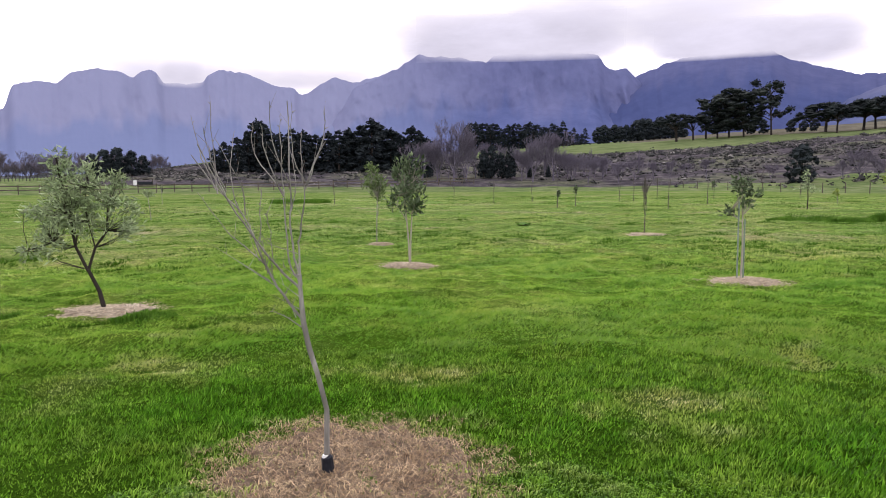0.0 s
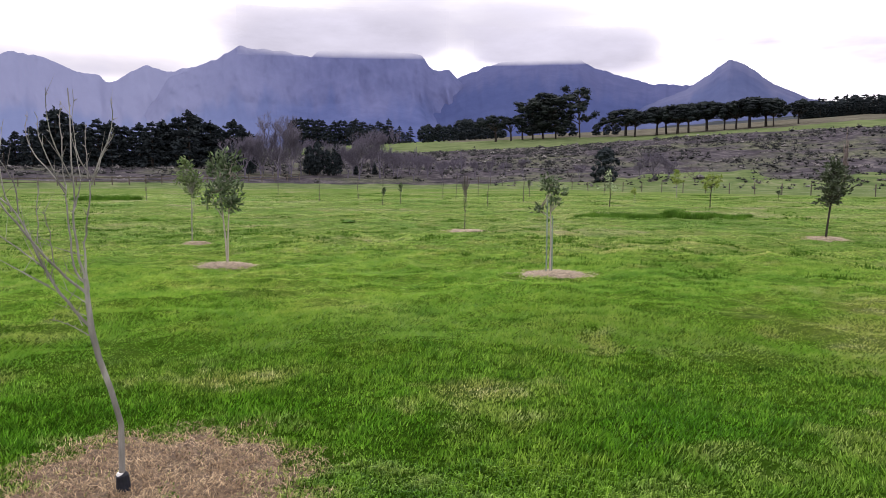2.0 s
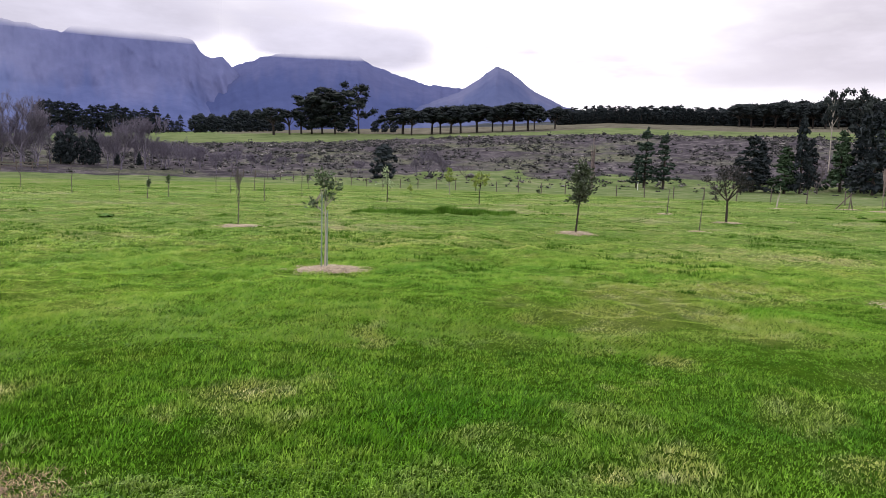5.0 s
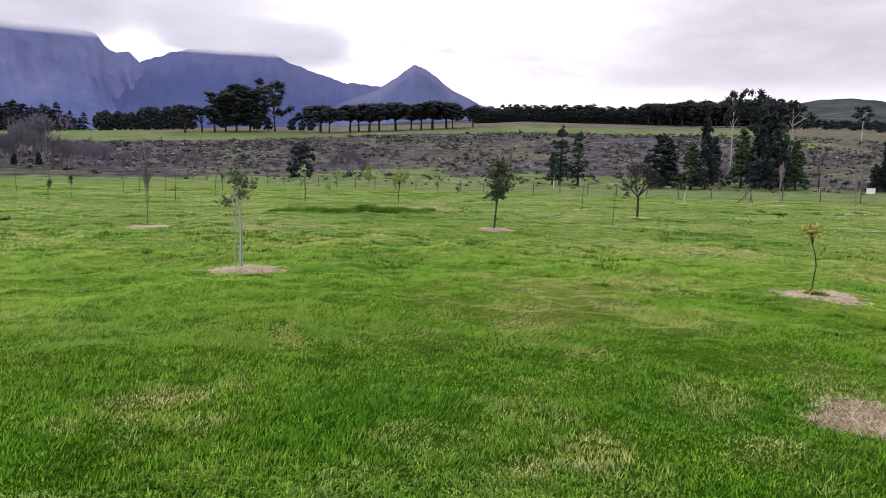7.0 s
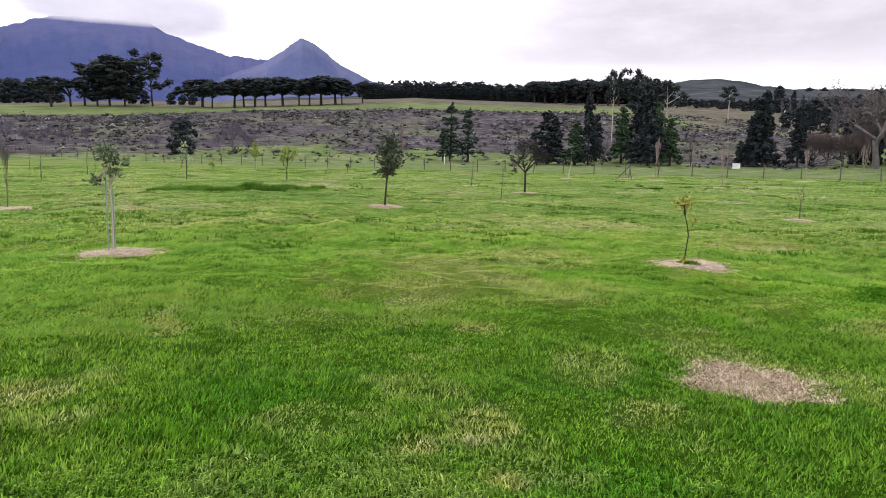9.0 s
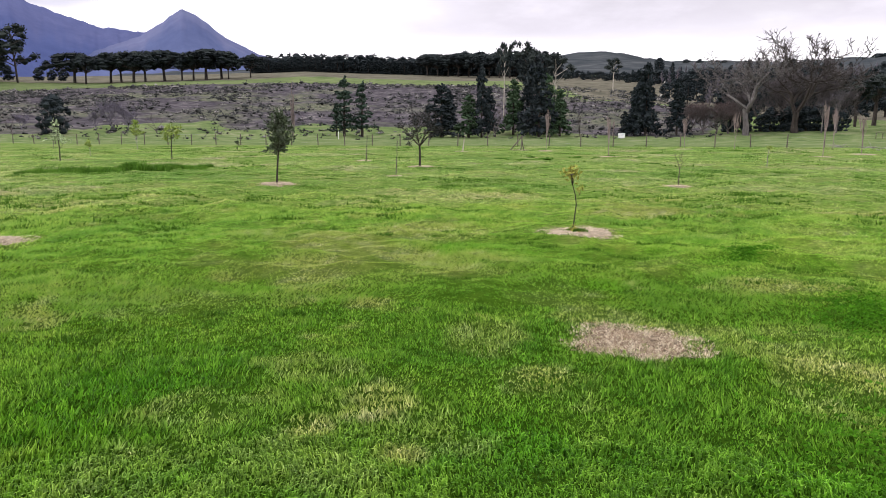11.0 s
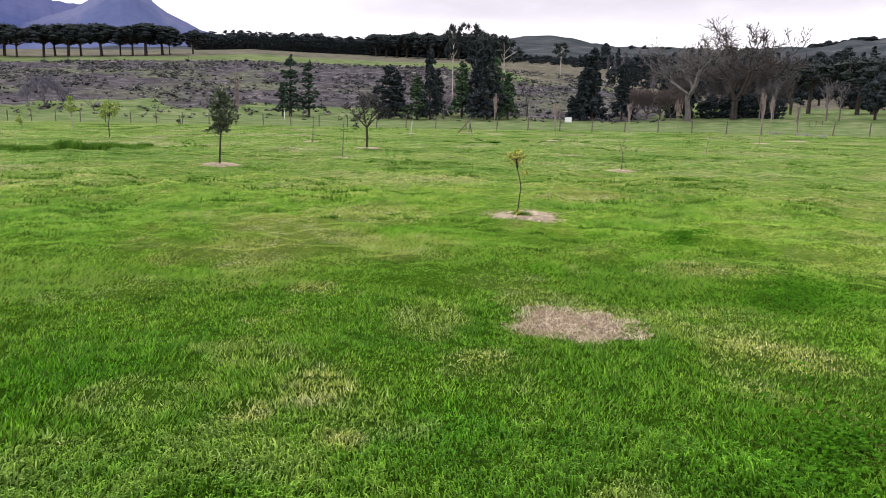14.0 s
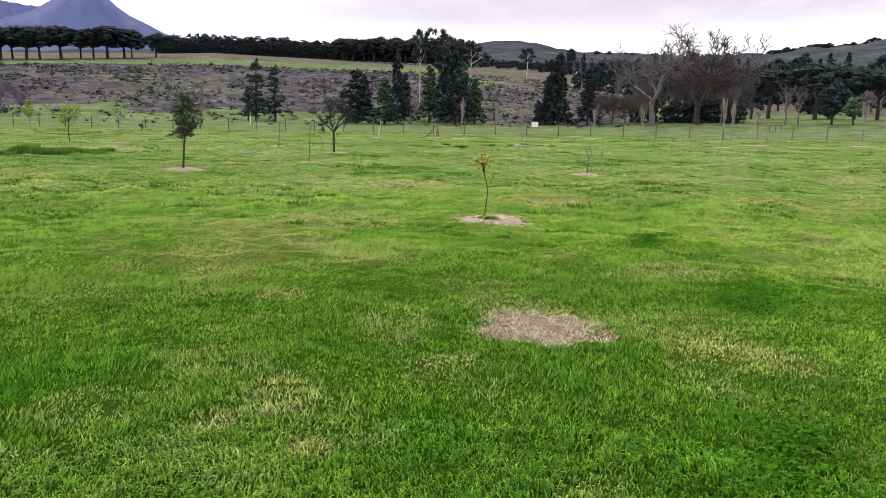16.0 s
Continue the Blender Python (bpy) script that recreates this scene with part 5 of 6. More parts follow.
for i, (az, el) in enumerate(((76.4, 3.6), (78.4, 4.6), (79.7, 5.2), (81.2, 5.3), (82.4, 4.6), (83.3, 3.4))):
    plant(bare_tree, 99, az, 128 + i % 3, top_at(az, 128, el), R.uniform(0, 360), 1.1, "dense brown leafless tree among the oaks", "leafless trees by the oaks", name="bare_tree", mat=MAT_TWIG_OAK, bole=0.10, spread=0.75, levels=6, kids=4, twig_w=0.017, gnarl=0.2)
for az, el in ((82.3, 2.3), (83.2, 2.8), (86.6, 2.9), (87.4, 2.6)):
    plant(bare_tree, 93, az, 119, top_at(az, 119, el), R.uniform(0, 360), 0.8, "slim leafless tree beside the oaks", "leafless trees", name="bare_tree", bark=MAT_BARK_OAK, mat=MAT_TWIG, bole=0.4, spread=0.5, twig_w=0.018)
for i, (az, el, w) in enumerate(((85.4, 3.95, 1.2), (84.3, 3.4, 0.9), (88.4, 4.3, 1.1), (89.3, 3.9, 1.2), (90.8, 4.0, 1.0), (92.2, 3.9, 1.0), (94.0, 4.1, 1.0))):
    plant(stone_pine, 65 + i % 3, az, 150, top_at(az, 150, el), R.uniform(0, 360), w, "dark umbrella pine beyond the oaks", "umbrella pines", name="umbrella_pine", wide=4.4, thick=0.5, bole=0.5, mat=MAT_GUM)
plant(round_tree, 71, 89.5, 121, top_at(89.5, 121, 3.0), 0, 0.8, "dark broad tree near the fence", name="dark_tree", low=0.25)
plant(round_tree, 75, 90.8, 119, top_at(90.8, 119, 1.95), 0, 0.85, "small green round-headed tree near the fence", name="green_tree", low=0.35, mat=MAT_PINE_GREEN)
# pale dead trunk leaning in the wood
def snag():
    x, y = at(71.3, 235)
    m = Mesh()
    m.tube([(0, 0, 0), (-0.1, 0, 2.4), (-0.25, 0.05, 4.4), (-0.1, 0, 5.6)], [0.30, 0.24, 0.18, 0.05], 7)
    m.tube([(-0.2, 0.02, 3.6), (0.5, 0.1, 4.6), (0.8, 0.1, 5.5)], [0.12, 0.08, 0.03], 5)
    ob = new("dead_tree", m.done("dead_tree", MAT_POST_PALE))
    ob.matrix_basis = pose(x, y, height(71.3, 235) - 0.3, 0, 14, -71)
    tagged(ob, "bleached dead tree trunk leaning among dark trees", "dead tree")


snag()
# belt of trees where the slope meets the hill
for i in range(64):
    az = 63.5 + i * 0.21 + R.uniform(-0.1, 0.1)
    r = 370 + (i * 0.618034 % 1) * 70
    plant((round_tree, pine)[i % 2], (73, 55)[i % 2], az, r, max(4, min(12, top_at(az, r, 4.25 + R.uniform(-0.3, 0.3)))), R.uniform(0, 360), 1.2, "dark tree of the belt below the hill", "tree belt", name=("dark_tree", "pine_tree")[i % 2])
# woods on the slope behind
for i in range(190):
    az = 70 + (i * 0.618034 % 1) * 28
    r = 170 + (i * 0.7548777 % 1) * 430
    el = float(np.interp(r, [170, 590], [3.6, 4.9])) + R.uniform(-0.4, 0.5)
    if top_at(az, r, el) < 22:
        plant((round_tree, pine, feather_tree)[i % 3], (72, 54, 91)[i % 3], az, r, max(5, min(13, top_at(az, r, el))), R.uniform(0, 360), 1.0, "tree of the mixed wood on the far slope", "slope wood", name=("dark_tree", "pine_tree", "bare_tree")[i % 3])
for i in range(110):
    az = 73 + i * 0.24
    plant(round_tree, 72 + i % 2, az, 930 + R.uniform(-15, 15), R.uniform(5, 8) + 3 * (85 < az < 89), R.uniform(0, 360), 1.5, "dark tree on the far skyline", "far skyline trees", name="dark_tree", z=height(az, 930) - 5)


# ---- heath shrubs ----
def heath():
    rng = random.Random(11)
    m, pale = Mesh(), Mesh()
    for i in range(12000):
        az, r = rng.uniform(-24, 76), 114 + 136 * math.sqrt(rng.random())
        v = fractal(np.array([az * 0.55]), np.array([r / 22]), 2, 4)[0]
        if v < rng.uniform(0.25, 0.6):
            continue
        x, y = at(az, r)
        s = rng.uniform(0.3, 0.75) * (1.9 if rng.random() < 0.06 else 1)
        (pale if rng.random() < 0.28 else m).clump((x, y, height(az, r) + s * 0.3), (s * 1.3, s * 1.3, s * 0.75), 13, 0.28 * s + 0.11, rng, 1.0, 0.55)
    # stragglers down in the rough grass
    for i in range(260):
        az, r = rng.uniform(18, 76), 126 - 18 * rng.random() ** 2
        x, y = at(az, r)
        s = rng.uniform(0.2, 0.5)
        (pale if rng.random() < 0.3 else m).clump((x, y, height(az, r) + s * 0.3), (s * 1.3, s * 1.3, s * 0.75), 13, 0.28 * s + 0.11, rng, 1.0, 0.55)
    tagged(new("heath", m.done("heath", MAT_HEATH_LEAF)), "low dark grey-green heath shrubs on the slope", "shrubs", kind="stuff")
    tagged(new("heath", pale.done("heath", MAT_HEATH_PALE)), "low pale grey-mauve heath shrubs on the slope", "shrubs", kind="stuff")


heath()


# ---- fences ----
def fence_post(x, y, z, tall, rad, mat, label, group):
    m = Mesh()
    m.tube([(0, 0, -0.2), (0, 0, tall * 0.96), (0, 0, tall)], [rad, rad * 0.94, rad * 0.7], 7)
    ob = new("fence_post", m.done("fence_post", mat))
    ob.matrix_basis = pose(x, y, z)
    return tagged(ob, label, "fence post", group)


def field_z(x, y):
    return height(math.degrees(math.atan2(x, y)), math.hypot(x, y))


def wire_fence():
    x0, y0, x1, y1 = 86.0, -30.0, 31.0, 116.0
    n = 52
    first = None
    for i in range(n + 1):
        t = i / n
        x, y = x0 + (x1 - x0) * t, y0 + (y1 - y0) * t
        m = pose(x, y, field_z(x, y), R.gauss(0, 1.5), R.gauss(0, 1.5), R.uniform(0, 360))
        if first is None:
            first = fence_post(x, y, field_z(x, y), 1.2, 0.055, MAT_POST, "weathered wooden fence post in the field", "wire fence posts")
        else:
            copy_thing(first, m)
    w = Mesh()
    for h in (0.3, 0.6, 0.9, 1.12):
        pts = [(x0 + (x1 - x0) * t / 26, y0 + (y1 - y0) * t / 26) for t in range(27)]
        w.tube([(x, y, field_z(x, y) + h) for x, y in pts], [0.0013] * 27, 3)
    tagged(new("fence_wire", w.done("fence_wire", MAT_WIRE)), "four strands of grey fence wire", "fence wire")


wire_fence()


def rail_fence():
    (x0, y0), (x1, y1) = at(-37, 106), at(2.5, 124)
    n = 34
    first = None
    root = tagged(new("rail_fence"), "dark wooden two-rail fence at the field's edge", "fence")
    ang = math.atan2(y1 - y0, x1 - x0)
    step = math.hypot(x1 - x0, y1 - y0) / n
    for i in range(n + 1):
        x, y = x0 + (x1 - x0) * i / n, y0 + (y1 - y0) * i / n
        z = field_z(x, y)
        m = Mesh()
        m.box((x, y, z + 0.55), (0.12, 0.12, 1.4), ang)
        part("post", m, MAT_POST, root)
        if i < n:
            for h in (0.55, 1.05):
                m = Mesh()
                m.box((x + math.cos(ang) * step / 2, y + math.sin(ang) * step / 2, z + h), (step, 0.05, 0.13), ang)
                part("rail", m, MAT_POST, root)


rail_fence()


# ---- saplings ----
def leaf_spray(lv, p, d, n, length, width, rng, spread=0.9):
    for _ in range(n):
        q = Vector(d) + Vector((rng.gauss(0, spread), rng.gauss(0, spread), rng.gauss(0, spread * 0.7)))
        lv.leaf(Vector(p) + Vector((rng.gauss(0, 0.02), rng.gauss(0, 0.02), rng.gauss(0, 0.02))), q, length * rng.uniform(0.7, 1.2), width * rng.uniform(0.7, 1.2), rng)


def hero_sapling():
    """Leafless young tree: a curved stem, a leaning limb and a broom of upright shoots. Drawn as across, up."""
    rng = random.Random(3)
    x0, y0 = -0.63, 3.71
    root = tagged(new("young_tree"), "leafless grey young tree with upright whippy shoots", "tree")
    root.matrix_basis = pose(x0, y0, stand(x0, y0), 0, 0, 9.6)
    stem, twigs = Mesh(), Mesh()
    stem.tube([(0.0, 0, -0.05), (0.0, 0, 0.08), (0.005, 0.01, 0.34), (-0.035, 0.015, 0.52), (-0.080, 0.01, 0.68), (-0.106, 0, 0.82), (-0.114, -0.01, 0.94), (-0.122, -0.02, 1.08)], [0.020, 0.0155, 0.0140, 0.0135, 0.0145, 0.0150, 0.0125, 0.0095], 9)
    part("stem", stem, MAT_BARK_GREY, root)
    # limbs and shoots: foot radius, depth at the tip, then across and up at each bend
    low_limbs = [(0.0090, 0.15, ((-0.112, 0.84), (-0.236, 1.01), (-0.299, 1.14), (-0.400, 1.38), (-0.527, 1.52), (-0.666, 1.70))),
                 (0.0078, -0.18, ((-0.118, 1.00), (-0.236, 1.13), (-0.350, 1.30), (-0.476, 1.51), (-0.578, 1.74))),
                 (0.0050, 0.05, ((-0.299, 1.14), (-0.400, 1.23), (-0.489, 1.32), (-0.622, 1.51))),
                 (0.0045, -0.12, ((-0.116, 0.80), (-0.20, 0.87), (-0.27, 0.91)))]
    outer_shoots = [(0.0042, 0.20, ((-0.527, 1.52), (-0.60, 1.68), (-0.666, 1.91))), (0.0044, 0.10, ((-0.515, 1.50), (-0.540, 1.76), (-0.552, 2.00))), (0.0042, 0.22, ((-0.46, 1.45), (-0.53, 1.60), (-0.59, 1.76))), (0.0045, 0.06, ((-0.41, 1.40), (-0.455, 1.57), (-0.432, 1.82))),
                    (0.0045, -0.05, ((-0.385, 1.39), (-0.394, 1.53), (-0.508, 1.77))), (0.0035, -0.20, ((-0.476, 1.51), (-0.53, 1.65), (-0.545, 1.82))), (0.0035, 0.12, ((-0.313, 1.25), (-0.312, 1.44), (-0.306, 1.52))), (0.0032, -0.10, ((-0.25, 1.15), (-0.262, 1.30), (-0.274, 1.41)))]
    leaders = [(0.0075, 0.02, ((-0.122, 1.06), (-0.160, 1.30), (-0.154, 1.51), (-0.160, 1.97))), (0.0068, 0.10, ((-0.118, 1.05), (-0.172, 1.14), (-0.192, 1.38), (-0.192, 1.52))), (0.0045, 0.18, ((-0.192, 1.50), (-0.335, 1.70), (-0.350, 1.87))), (0.0042, -0.06, ((-0.190, 1.48), (-0.274, 1.70), (-0.287, 1.85))),
               (0.0070, -0.08, ((-0.112, 1.02), (-0.122, 1.20), (-0.097, 1.38), (-0.078, 1.54))), (0.0044, -0.14, ((-0.078, 1.54), (0.017, 1.78), (0.023, 1.91))), (0.0040, 0.06, ((-0.080, 1.52), (-0.02, 1.68), (0.030, 1.77)))]
    tip_shoots = [(0.0040, -0.02, ((-0.082, 1.56), (-0.135, 1.69), (-0.141, 1.96))), (0.0038, 0.12, ((-0.096, 1.55), (-0.098, 1.70), (-0.097, 1.82))), (0.0040, -0.15, ((-0.165, 1.55), (-0.236, 1.76), (-0.236, 1.95))), (0.0038, 0.16, ((-0.190, 1.52), (-0.204, 1.80), (-0.204, 1.92))), (0.0036, 0.20, ((-0.158, 1.40), (-0.130, 1.55), (-0.17, 1.80)))]
    for foot, dy, pts in low_limbs + outer_shoots + leaders + tip_shoots:
        tip = 0.0012 if foot < 0.006 else 0.0028
        k = len(pts) - 1
        line, radii = [], []
        n = 4 * k
        for i in range(n + 1):
            # a smooth bend through the given places
            q = i / n * k
            j = min(int(q), k - 1)
            u = q - j
            w = [Vector((*pts[max(0, min(k, j + m))], 0)) for m in (-1, 0, 1, 2)]
            c = 0.5 * (2 * w[1] + (w[2] - w[0]) * u + (2 * w[0] - 5 * w[1] + 4 * w[2] - w[3]) * u * u + (3 * w[1] - w[0] - 3 * w[2] + w[3]) * u ** 3)
            line.append(Vector((c.x + rng.gauss(0, 0.0025), dy * (i / n) ** 1.3 + rng.gauss(0, 0.003), c.y)))
            radii.append(foot + (tip - foot) * (i / n) ** 0.8)
        shoot = Mesh()
        shoot.tube(line, radii, 6)
        for i in range(2, n):
            # buds, and here and there a thin side twig
            shoot.twig(line[i], line[i] + Vector((rng.gauss(0, 0.010), rng.gauss(0, 0.010), 0.012)), 0.0040)
            if rng.random() < 0.25:
                shoot.twig(line[i], line[i] + Vector((rng.gauss(0, 0.4), rng.gauss(0, 0.4), 1)).normalized() * rng.uniform(0.04, 0.16), 0.0018)
        part("shoot", shoot, MAT_BARK_GREY, root)
    for k in range(16):
        z = rng.uniform(0.85, 1.2)
        p = Vector((-0.11 - (z - 0.8) * rng.choice((0.05, 0.6)), rng.gauss(0, 0.03), z))
        q = p + Vector((rng.gauss(-0.08, 0.09), rng.gauss(0, 0.08), rng.uniform(0.05, 0.28)))
        twigs.twig(p, q, 0.003)
        twigs.twig(p.lerp(q, 0.6), p.lerp(q, 0.6) + Vector((rng.gauss(0, 0.05), rng.gauss(0, 0.05), 0.08)), 0.002)
    part("branchwork", twigs, MAT_BARK_GREY, root, "fine grey side twigs")
    sl = Mesh()
    sl.tube([(0.006, 0, -0.02), (0.004, 0, 0.03), (0, 0, 0.085), (-0.004, 0, 0.092)], [0.036, 0.034, 0.031, 0.024], 12)
    sleeve = part("sleeve", sl, MAT_BLACK, root, "black plastic sleeve round the foot")
    tp = Mesh()
    tp.tube([(-0.004, 0, 0.086), (-0.004, 0, 0.099)], [0.024, 0.020], 10)
    part("tie", tp, MAT_WHITE, sleeve, "white tie above the sleeve")


hero_sapling()


def fork_tree(name, x, y, tall, seed, label, stem_h, rad, limbs, leaf, leaf_n, leaf_l, leaf_w, bark, spread=0.5, levels=2, lean=(0, 0), start=0.5, stake=None, crown_up=0.35, shoots=3, group="young trees in the field", pale_foot=False):
    """Young tree of the given height: stem, forking limbs, leaves set along the shoots."""
    rng = random.Random(seed)
    root = tagged(new(name), label, "tree", group)
    root.matrix_basis = pose(x, y, stand(x, y))
    wood, lv, tips, limb_meshes = Mesh(), Mesh(), [], []
    sx, sy = lean[0] * stem_h, lean[1] * stem_h
    wood.tube([(0, 0, -0.05), (sx * 0.4, sy * 0.4, stem_h * 0.5), (sx, sy, stem_h)], [rad * 1.2, rad, rad * 0.85], 7)
    for k in range(limbs):
        w = 2 * math.pi * (k + rng.random() * 0.5) / limbs
        br = Mesh()
        limb_meshes.append(br)
        grow(br, br, (sx, sy, stem_h * rng.uniform(0.92, 1)), (math.cos(w) * spread, math.sin(w) * spread, 1), (tall - stem_h) * start, rad * 0.6, levels, rng, spread, crown_up, shoots, max(rad * 0.16, 0.00016 * math.hypot(x, y)), 0.66, tips)
    top = max(v[2] for br in limb_meshes for v in br.v)
    k = (tall - stem_h) / max(0.05, top - stem_h)

    def fit(v):
        return (v[0], v[1], stem_h + (v[2] - stem_h) * k) if v[2] > stem_h else v

    part("stem", wood, bark, root)
    for br in limb_meshes:
        br.v = [fit(v) for v in br.v]
        part("branch", br, bark, root)
    if leaf:
        for p, d in tips:
            leaf_spray(lv, fit(p), d, leaf_n, leaf_l, leaf_w, rng)
        part("crown", lv, leaf, root)
    if stake:
        for dx, dy, h in stake:
            m = Mesh()
            m.tube([(dx, dy, -0.1), (dx, dy, h)], [0.016, 0.014], 6)
            part("stake", m, MAT_STAKE, root, "thin grey-green support stake")
    return root


def leafy(name, x, y, seed, label, stems, blobs, leaf, size, bark, stakes=(), group="young trees in the field", per=7, turn=0.0):
    """Young leafy tree. stems: (radius, points across/up); blobs of the crown: across, up, half width, half height, clusters; stakes: across, depth, height."""
    rng = random.Random(seed)
    root = tagged(new(name), label, "tree", group)
    root.matrix_basis = pose(x, y, stand(x, y), 0, 0, turn)
    wood = Mesh()
    ends = []
    for rad, pts in stems:
        p3 = [(u, rng.gauss(0, 0.01) * i, h) for i, (u, h) in enumerate(pts)]
        wood.tube(p3, [rad * (1.15 - 0.6 * i / len(p3)) for i in range(len(p3))], 7)
        ends += p3[1:]
    part("stem", wood, bark, root)
    lv = Mesh()
    for u, h, rx, rz, n in blobs:
        twig = Mesh()
        for _ in range(n):
            w, z, m = rng.uniform(0, 2 * math.pi), rng.uniform(-1, 1), rng.random() ** 0.5
            q = math.sqrt(1 - z * z) * m
            c = Vector((u + rx * q * math.cos(w), rx * q * math.sin(w), h + rz * z * m))
            near = min(ends, key=lambda e: (Vector(e) - c).length + (0.6 if e[2] > c.z else 0))
            mid = Vector(near).lerp(c, 0.55) + Vector((rng.gauss(0, 0.02), rng.gauss(0, 0.02), -0.03))
            twig.tube([near, mid, c], [0.0055, 0.0035, 0.0015], 3)
            d = (c - Vector(near)).normalized() + Vector((0, 0, 0.4))
            for _ in range(per):
                t = rng.uniform(0.45, 1.05)
                lv.leaf(mid.lerp(c, t) + Vector((rng.gauss(0, 0.035), rng.gauss(0, 0.035), rng.gauss(0, 0.035))), d + Vector((rng.gauss(0, 1.2), rng.gauss(0, 1.2), rng.gauss(-0.3, 0.9))), size[0] * rng.uniform(0.7, 1.25), size[1] * rng.uniform(0.7, 1.2), rng)
        part("branch", twig, bark, root)
    part("crown", lv, leaf, root)
    for dx, dy, h in stakes:
        m = Mesh()
        m.tube([(dx, dy, -0.1), (dx, dy, h)], [0.013, 0.012], 6)
        part("stake", m, MAT_STAKE, root, "thin grey-green support stake")
    return root


leafy("willow", -4.13, 8.62, 21, "bushy young willow with silvery green leaves", [(0.027, [(0, -0.05), (-0.06, 0.25), (-0.17, 0.52)]), (0.017, [(-0.17, 0.50), (-0.29, 0.80), (-0.34, 1.20), (-0.42, 1.65), (-0.44, 1.85)]), (0.015, [(-0.17, 0.50), (-0.08, 0.78), (0.06, 0.98), (0.08, 1.3)]), (0.008, [(-0.08, 0.78), (-0.14, 1.10), (-0.16, 1.50)]), (0.006, [(-0.28, 0.80), (-0.52, 0.86), (-0.78, 0.78)])],
      [(-0.34, 1.42, 0.34, 0.34, 60), (-0.52, 1.12, 0.30, 0.24, 34), (-0.80, 0.76, 0.16, 0.07, 8), (-0.58, 0.85, 0.20, 0.10, 12), (0.26, 1.00, 0.24, 0.14, 20), (0.02, 1.36, 0.28, 0.30, 36), (-0.42, 1.80, 0.16, 0.16, 13), (-0.12, 1.70, 0.2, 0.14, 12), (0.24, 1.62, 0.10, 0.12, 6), (0.34, 1.28, 0.14, 0.10, 7), (-0.22, 1.08, 0.30, 0.18, 24), (-0.75, 1.28, 0.12, 0.12, 6)], MAT_OLIVE_LEAF, (0.088, 0.025), MAT_BARK_DARK, per=13, turn=25)
leafy("young_tree", -0.62, 13.24, 22, "young tree with glossy grey-green leaves on pale stems", [(0.015, [(0, -0.05), (-0.02, 0.45), (-0.06, 0.90), (-0.09, 1.5)]), (0.014, [(0.01, 0.0), (0.02, 0.5), (0.05, 0.96), (0.06, 1.55)]), (0.008, [(-0.06, 0.85), (-0.20, 1.10), (-0.24, 1.3)])],
      [(-0.02, 1.40, 0.34, 0.32, 50), (-0.20, 1.80, 0.08, 0.20, 8), (-0.02, 1.88, 0.09, 0.17, 8), (0.18, 1.82, 0.09, 0.22, 8), (0.02, 1.08, 0.22, 0.12, 12), (-0.28, 1.22, 0.10, 0.16, 6)], MAT_CITRUS_LEAF, (0.125, 0.05), MAT_BARK_PALE)
leafy("young_tree", -1.67, 17.94, 23, "slender young tree with a green leafy head", [(0.012, [(0, -0.05), (0.01, 0.6), (0.03, 1.2), (0.0, 1.7)])], [(0.02, 1.58, 0.30, 0.32, 52), (-0.12, 1.98, 0.12, 0.13, 10), (-0.27, 1.5, 0.1, 0.2, 6), (0.05, 1.2, 0.2, 0.1, 6)], MAT_SPRING_LEAF, (0.11, 0.045), MAT_BARK_GREY)
leafy("young_tree", 4.55, 10.87, 24, "staked young tree with glossy leaves on top", [(0.013, [(0.02, -0.05), (0.03, 0.5), (0.02, 1.0), (0.0, 1.45)]), (0.008, [(0.02, 0.9), (-0.08, 0.98), (-0.14, 1.1)])],
      [(0.0, 1.42, 0.14, 0.18, 18), (0.15, 1.34, 0.12, 0.08, 8), (-0.16, 1.06, 0.09, 0.10, 6), (0.05, 1.18, 0.1, 0.1, 5)], MAT_CITRUS_LEAF, (0.095, 0.042), MAT_BARK_PALE, [(-0.035, 0.0, 1.22), (0.055, 0.03, 0.95)], turn=-20)
leafy("young_tree", 14.44, 15.89, 26, "young tree with a dark oval leafy crown", [(0.026, [(0, -0.05), (0.04, 0.5), (0.08, 0.95), (0.12, 1.6)])], [(0.13, 1.48, 0.42, 0.55, 110), (0.12, 1.95, 0.22, 0.2, 18), (0.0, 0.98, 0.3, 0.12, 12)], MAT_DARK_LEAF, (0.13, 0.065), MAT_BARK_DARK, turn=-40)
leafy("young_tree", 10.04, 4.54, 29, "small wiry young tree with yellow-green leaf tuft", [(0.0085, [(0, -0.03), (0.02, 0.15), (0.035, 0.3), (0.05, 0.44), (0.03, 0.58), (-0.01, 0.72), (-0.03, 0.88)]), (0.004, [(0.045, 0.5), (0.09, 0.58), (0.10, 0.66)])], [(-0.03, 0.90, 0.12, 0.06, 15), (0.10, 0.67, 0.03, 0.03, 2), (0.02, 0.06, 0.06, 0.05, 5)], MAT_TURNED_LEAF, (0.075, 0.038), MAT_BARK_DARK, turn=-65)
leafy("young_tree", 32.5, 6.3, 31, "small sapling with bent yellowish head", [(0.014, [(0, -0.05), (0.0, 0.45), (0.03, 0.7), (0.1, 0.8)])], [(0.08, 0.78, 0.12, 0.07, 7)], MAT_YELLOW_LEAF, (0.10, 0.05), MAT_BARK_GREY, turn=-80)
